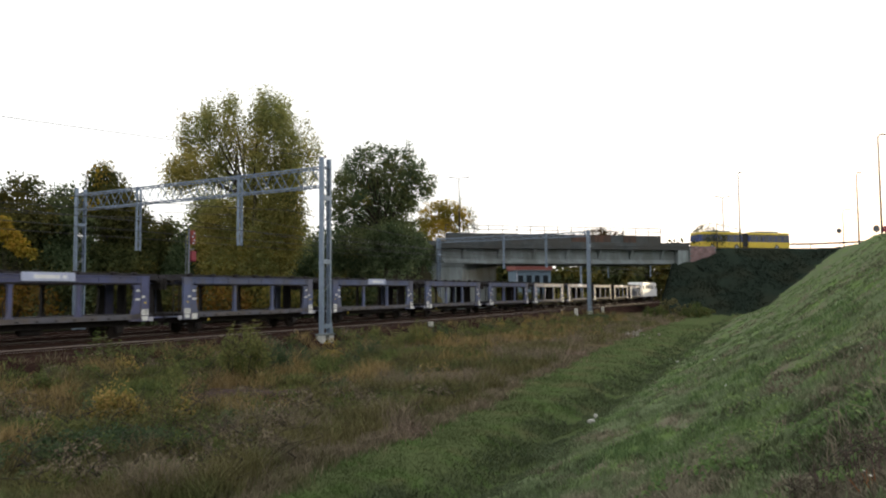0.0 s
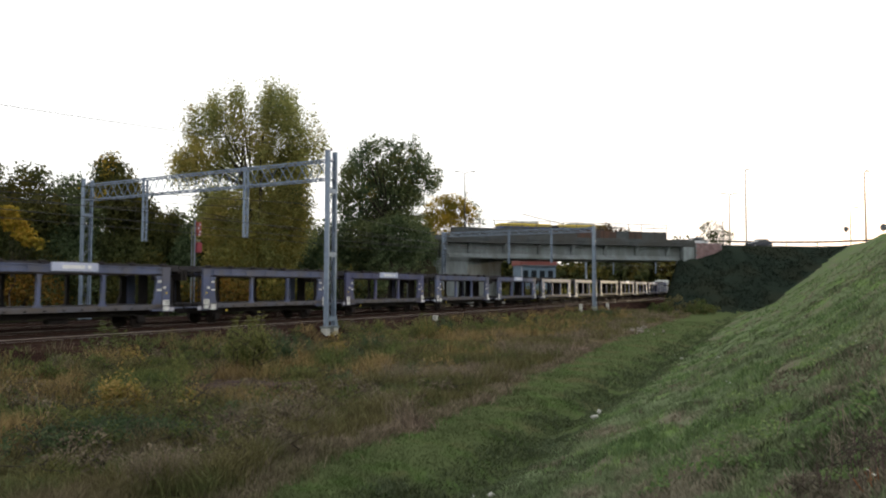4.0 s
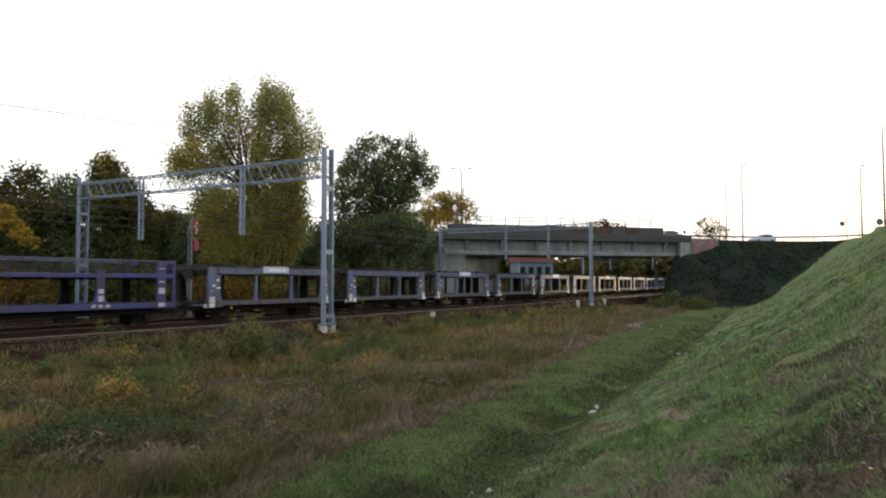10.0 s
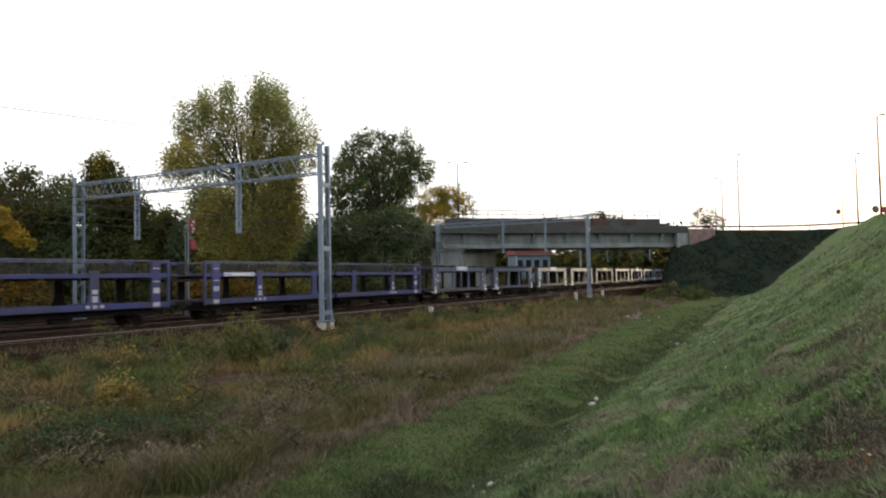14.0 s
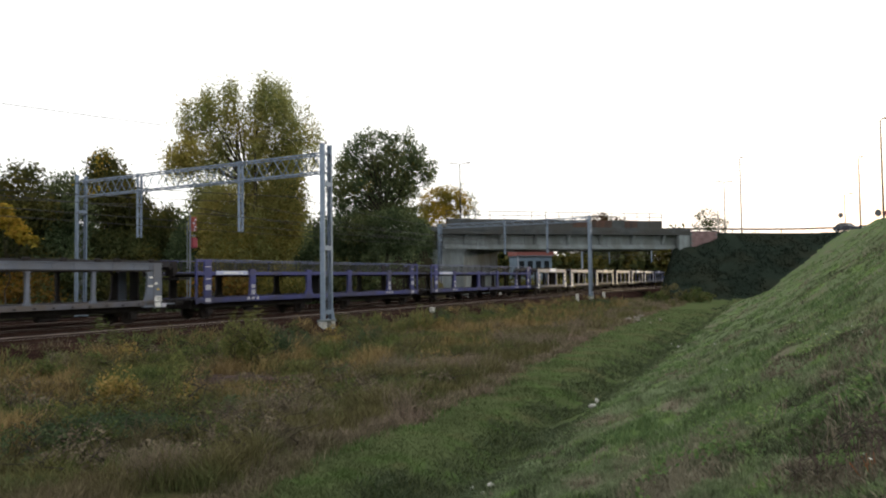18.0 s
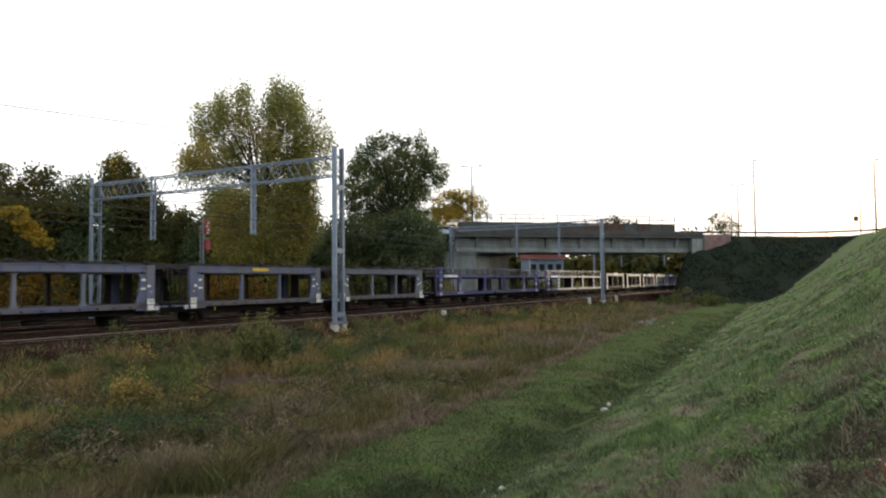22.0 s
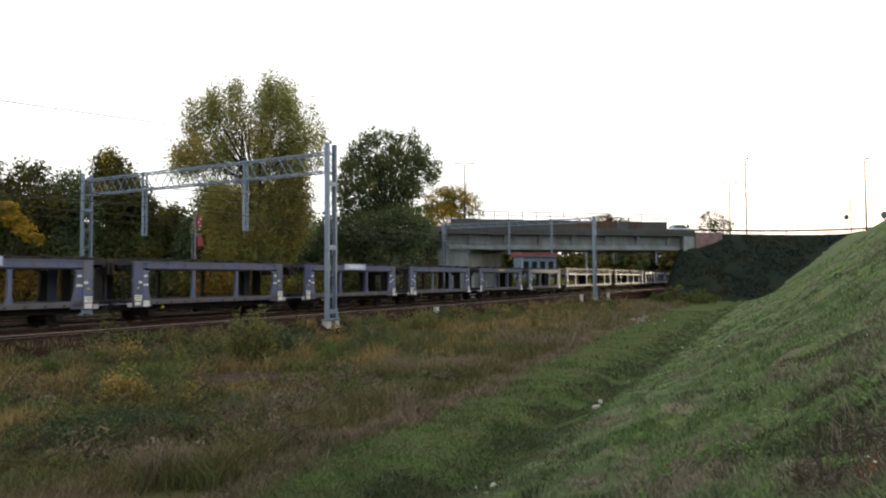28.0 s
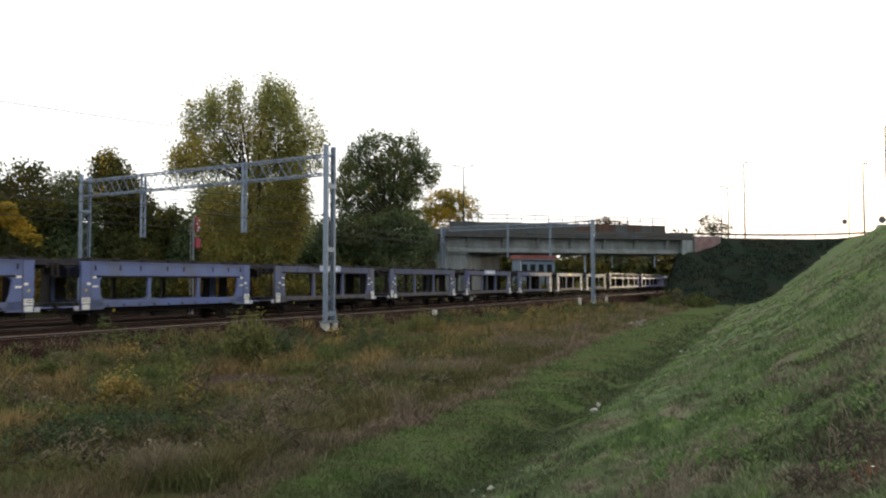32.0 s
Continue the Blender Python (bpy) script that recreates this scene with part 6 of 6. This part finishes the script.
W_GREY = grey_wagon(M_GREYW, "worn grey two-deck car carrier wagon, empty")
W_GREYB = grey_wagon(M_GREYW, "worn grey two-deck car carrier wagon with a pale name board", (5.6, 8.0))
W_VIOLET = grey_wagon(M_VIOLETW, "violet-blue two-deck car carrier wagon with a long pale name board", (5.5, 8.1))
W_BLUEEND = grey_wagon(M_GREYW, "worn grey car carrier wagon with a blue end post", (5.5, 8.1), None, False, True)
W_PATCH = grey_wagon(M_GREYW, "worn grey-violet car carrier wagon with blue repainted patches", None, (LB + 3.0, LB + 8.0), foot=M_STEELW)
W_STEEL = grey_wagon(M_STEELW, "steel-blue two-deck car carrier wagon, empty")
W_YELLOWB = grey_wagon(M_GREYW, "worn grey car carrier wagon with a small yellow panel", (5.9, 7.3), None, True)
W_BRIGHT = grey_wagon(M_BRIGHTW, "bright blue two-deck car carrier wagon, empty", deep=True)
W_MESH1 = mesh_wagon(M_BLUEW, "blue mesh-sided half of an articulated car carrier, empty", True)
W_MESH2 = mesh_wagon(M_BLUEW, "blue mesh-sided half of an articulated car carrier, coupled behind", False)
KINDS = {11: W_GREY, 10: W_GREYB, 9: W_GREY, 8: W_GREYB, 7: W_GREY, 6: W_GREY, 5: W_GREY, 4: W_GREYB, 3: W_GREY, 2: W_VIOLET, 1: W_GREY, 0: W_GREYB, -1: W_PATCH, -2: W_GREYB,
         -3: W_MESH2, -4: W_MESH1, -5: W_MESH2, -6: W_MESH1, -7: W_STEEL, -8: W_YELLOWB, -9: W_PATCH, -10: W_BLUEEND, -11: W_GREY, -12: W_GREYB, -13: W_BRIGHT, -14: W_BRIGHT}


def train_pose(s, length=UNIT):
    a, b = rail_at(s, -1.5), rail_at(s + length, -1.5)
    d = b - a
    return Matrix.Translation(a) @ pose(0, 0, 0, 0, 0, math.degrees(math.atan2(d.y, d.x)))


WAGONS, used = [], set()
for j, src in KINDS.items():
    if src in used:
        w = copy_thing(src, train_pose(train_s(j, 0)))
    else:
        w = src
        used.add(src)
    WAGONS.append((j, w))
LOCO = locomotive()


# ---- road vehicles ----
def car_wheel(parent, x, y, r=0.32, w=0.2):
    bm = bmesh.new()
    rod(bm, (0, -w / 2, 0), (0, w / 2, 0), r, None, 16)
    t = part("wheel", bm, M_BLACK, parent)
    t.matrix_basis = pose(x, y, r)
    bm = bmesh.new()
    rod(bm, (0, -w / 2 - 0.01, 0), (0, w / 2 + 0.01, 0), r * 0.6, None, 10)
    part("rim", bm, M_LAMPHEAD, t)
    return t


def car(paint, label):
    c = thing("passenger_car", pose(0, 0, 0), label, "car", "cars on the road")
    bm = bmesh.new()
    extrude_poly(bm, [(-2.1, 0.35), (2.1, 0.35), (2.18, 0.62), (2.0, 0.82), (1.0, 0.95), (-1.9, 0.98), (-2.15, 0.8)], -0.86, 0.86)
    bmesh.ops.bevel(bm, geom=bm.edges[:], offset=0.05, segments=1, affect="EDGES")
    part("body", bm, paint, c)
    bm = bmesh.new()
    extrude_poly(bm, [(-1.85, 0.96), (0.95, 0.94), (0.25, 1.40), (-1.25, 1.43)], -0.72, 0.72)
    part("glasshouse", bm, M_GLASS, c)
    part("roof", nbox(-1.2, 0.2, -0.70, 0.70, 1.425, 1.48, bev=0.03), paint, c)
    for x in (-1.35, 1.35):
        for y in (-0.78, 0.78):
            car_wheel(c, x, y)
    for y in (-0.6, 0.6):
        part("headlight", nbox(2.1, 2.19, y - 0.15, y + 0.15, 0.62, 0.74), M_WHITE, c)
        part("tail_light", nbox(-2.17, -2.1, y - 0.15, y + 0.15, 0.7, 0.85), M_RED, c)
    return c


def trolleybus():
    b = thing("articulated_bus", pose(0, 0, 0), "yellow and blue articulated trolleybus on the bridge road", "bus")
    M_BB = material("dark_blue_bus_paint", (0.03, 0.05, 0.16), None, 1, 0.4)
    for i, (x0, x1) in enumerate(((-9, -0.6), (0.6, 9))):
        s = part("bus_section", nbox(x0, x1, -1.27, 1.27, 0.35, 1.35, bev=0.06), M_YELLOW, b, "yellow lower body")
        part("window_band", nbox(x0 + 0.02, x1 - 0.02, -1.26, 1.26, 1.353, 2.5), M_BB, s)
        part("roof", nbox(x0, x1, -1.27, 1.27, 2.503, 2.95, bev=0.1), M_YELLOW, s)
        n = 6
        for k in range(n):
            a = x0 + 0.25 + (x1 - x0 - 0.5) * k / n
            for y in (-1.27, 1.263):
                part("window", nbox(a, a + 1.1, y, y + 0.007, 1.45, 2.4), M_GLASS, s)
        part("roof_box", nbox(x0 + 2, x1 - 2, -0.9, 0.9, 2.953, 3.25, bev=0.06), M_LAMPHEAD, s)
    part("bellows", nbox(-0.6, 0.6, -1.15, 1.15, 0.5, 2.8), M_BLACK, b)
    for x in (-6.3, 1.8, 6.6):
        for y in (-1.12, 1.12):
            car_wheel(b, x, y, 0.48, 0.3)
    for y in (-0.35, 0.35):
        bm = bmesh.new()
        rod(bm, (-2.0, y, 3.1), (5.5, y, 4.6), 0.03)
        part("trolley_pole", bm, M_BLACK, b)
    return b


BUS = trolleybus()
C_DARK = material("dark_car_paint", (0.03, 0.035, 0.05), None, 2, 0.3)
C_PALE = material("pale_blue_car_paint", (0.45, 0.55, 0.68), None, 2, 0.3)
C_SILVER = material("silver_car_paint", (0.55, 0.57, 0.60), None, 2, 0.3, 0.4)
C_GREEN = material("blue_grey_car_paint", (0.14, 0.18, 0.22), None, 2, 0.3, 0.2)


def road_point(d, off):
    """d metres along the road from the bridge's camera-left end; off towards the camera side."""
    L = (BR_B - BR_A).length
    if d <= L:
        p = BR_A + BR_N * 5 + BR_DIR * d - BR_N * off
        return p, math.degrees(math.atan2(BR_DIR.y, BR_DIR.x))
    return road_side(d - L, off)


def drive(ob, d0, t0, v, off, length):
    """Rows for a vehicle that passes d0 at t0 with the speed v along the road."""
    rows = []
    for i in range(33):
        d = max(-80.0, min(260.0 - 0.01 * i, d0 + v * (i - t0)))
        p, a = road_point(d, off)
        rows.append((float(i), pose(p.x, p.y, ROAD_Z + 0.13, 0, 0, a + (180 if v < 0 else 0))))
    walk(ob, rows)


CARS = [(car(C_DARK, "dark saloon car driving along the bank road"), 53.4, 6.5, 9.2, 2.0),
        (car(C_PALE, "pale blue car driving along the bank road"), 63.6, 9.0, -4.9, -1.8),
        (car(C_GREEN, "blue-grey car driving along the bank road"), 38.4, 10.0, 14.4, 2.0),
        (car(C_DARK, "dark car driving along the bank road"), 63.0, 17.0, 10.5, 2.0),
        (car(C_SILVER, "silver car driving along the bank road"), 43.6, 23.5, 9.9, 2.0),
        (car(C_PALE, "pale car driving along the bank road"), 62.2, 30.0, 11.4, 2.0),
        (car(C_DARK, "dark car driving towards the bridge"), 61.2, 3.5, -7.9, -1.8),
        (car(C_SILVER, "silver car driving towards the bridge behind a bus"), 60.6, 2.0, -8.0, -1.8)]


def motions():
    times = [2.0 * i for i in range(17)]
    turns = [i / 15 for i in range(481)]
    for j, w in WAGONS:
        walk(w, [(t, train_pose(train_s(j, t))) for t in times])
        for o in [c for c in w.children if c.name.startswith("wheelset")]:
            at = o.matrix_basis.translation.copy()
            walk(o, [(t, pose(at.x, at.y, at.z, 0, math.degrees(UNIT * phase(t) / 0.42) % 360.0, 0)) for t in turns])
    walk(LOCO, [(t, train_pose(train_s(12, t) + 0.2, 19.0)) for t in times])
    drive(BUS, 55.0, 0.0, -9.0, -1.8, 18)
    for c, d0, t0, v, off in CARS:
        drive(c, d0, t0, v, off, 4)


motions()
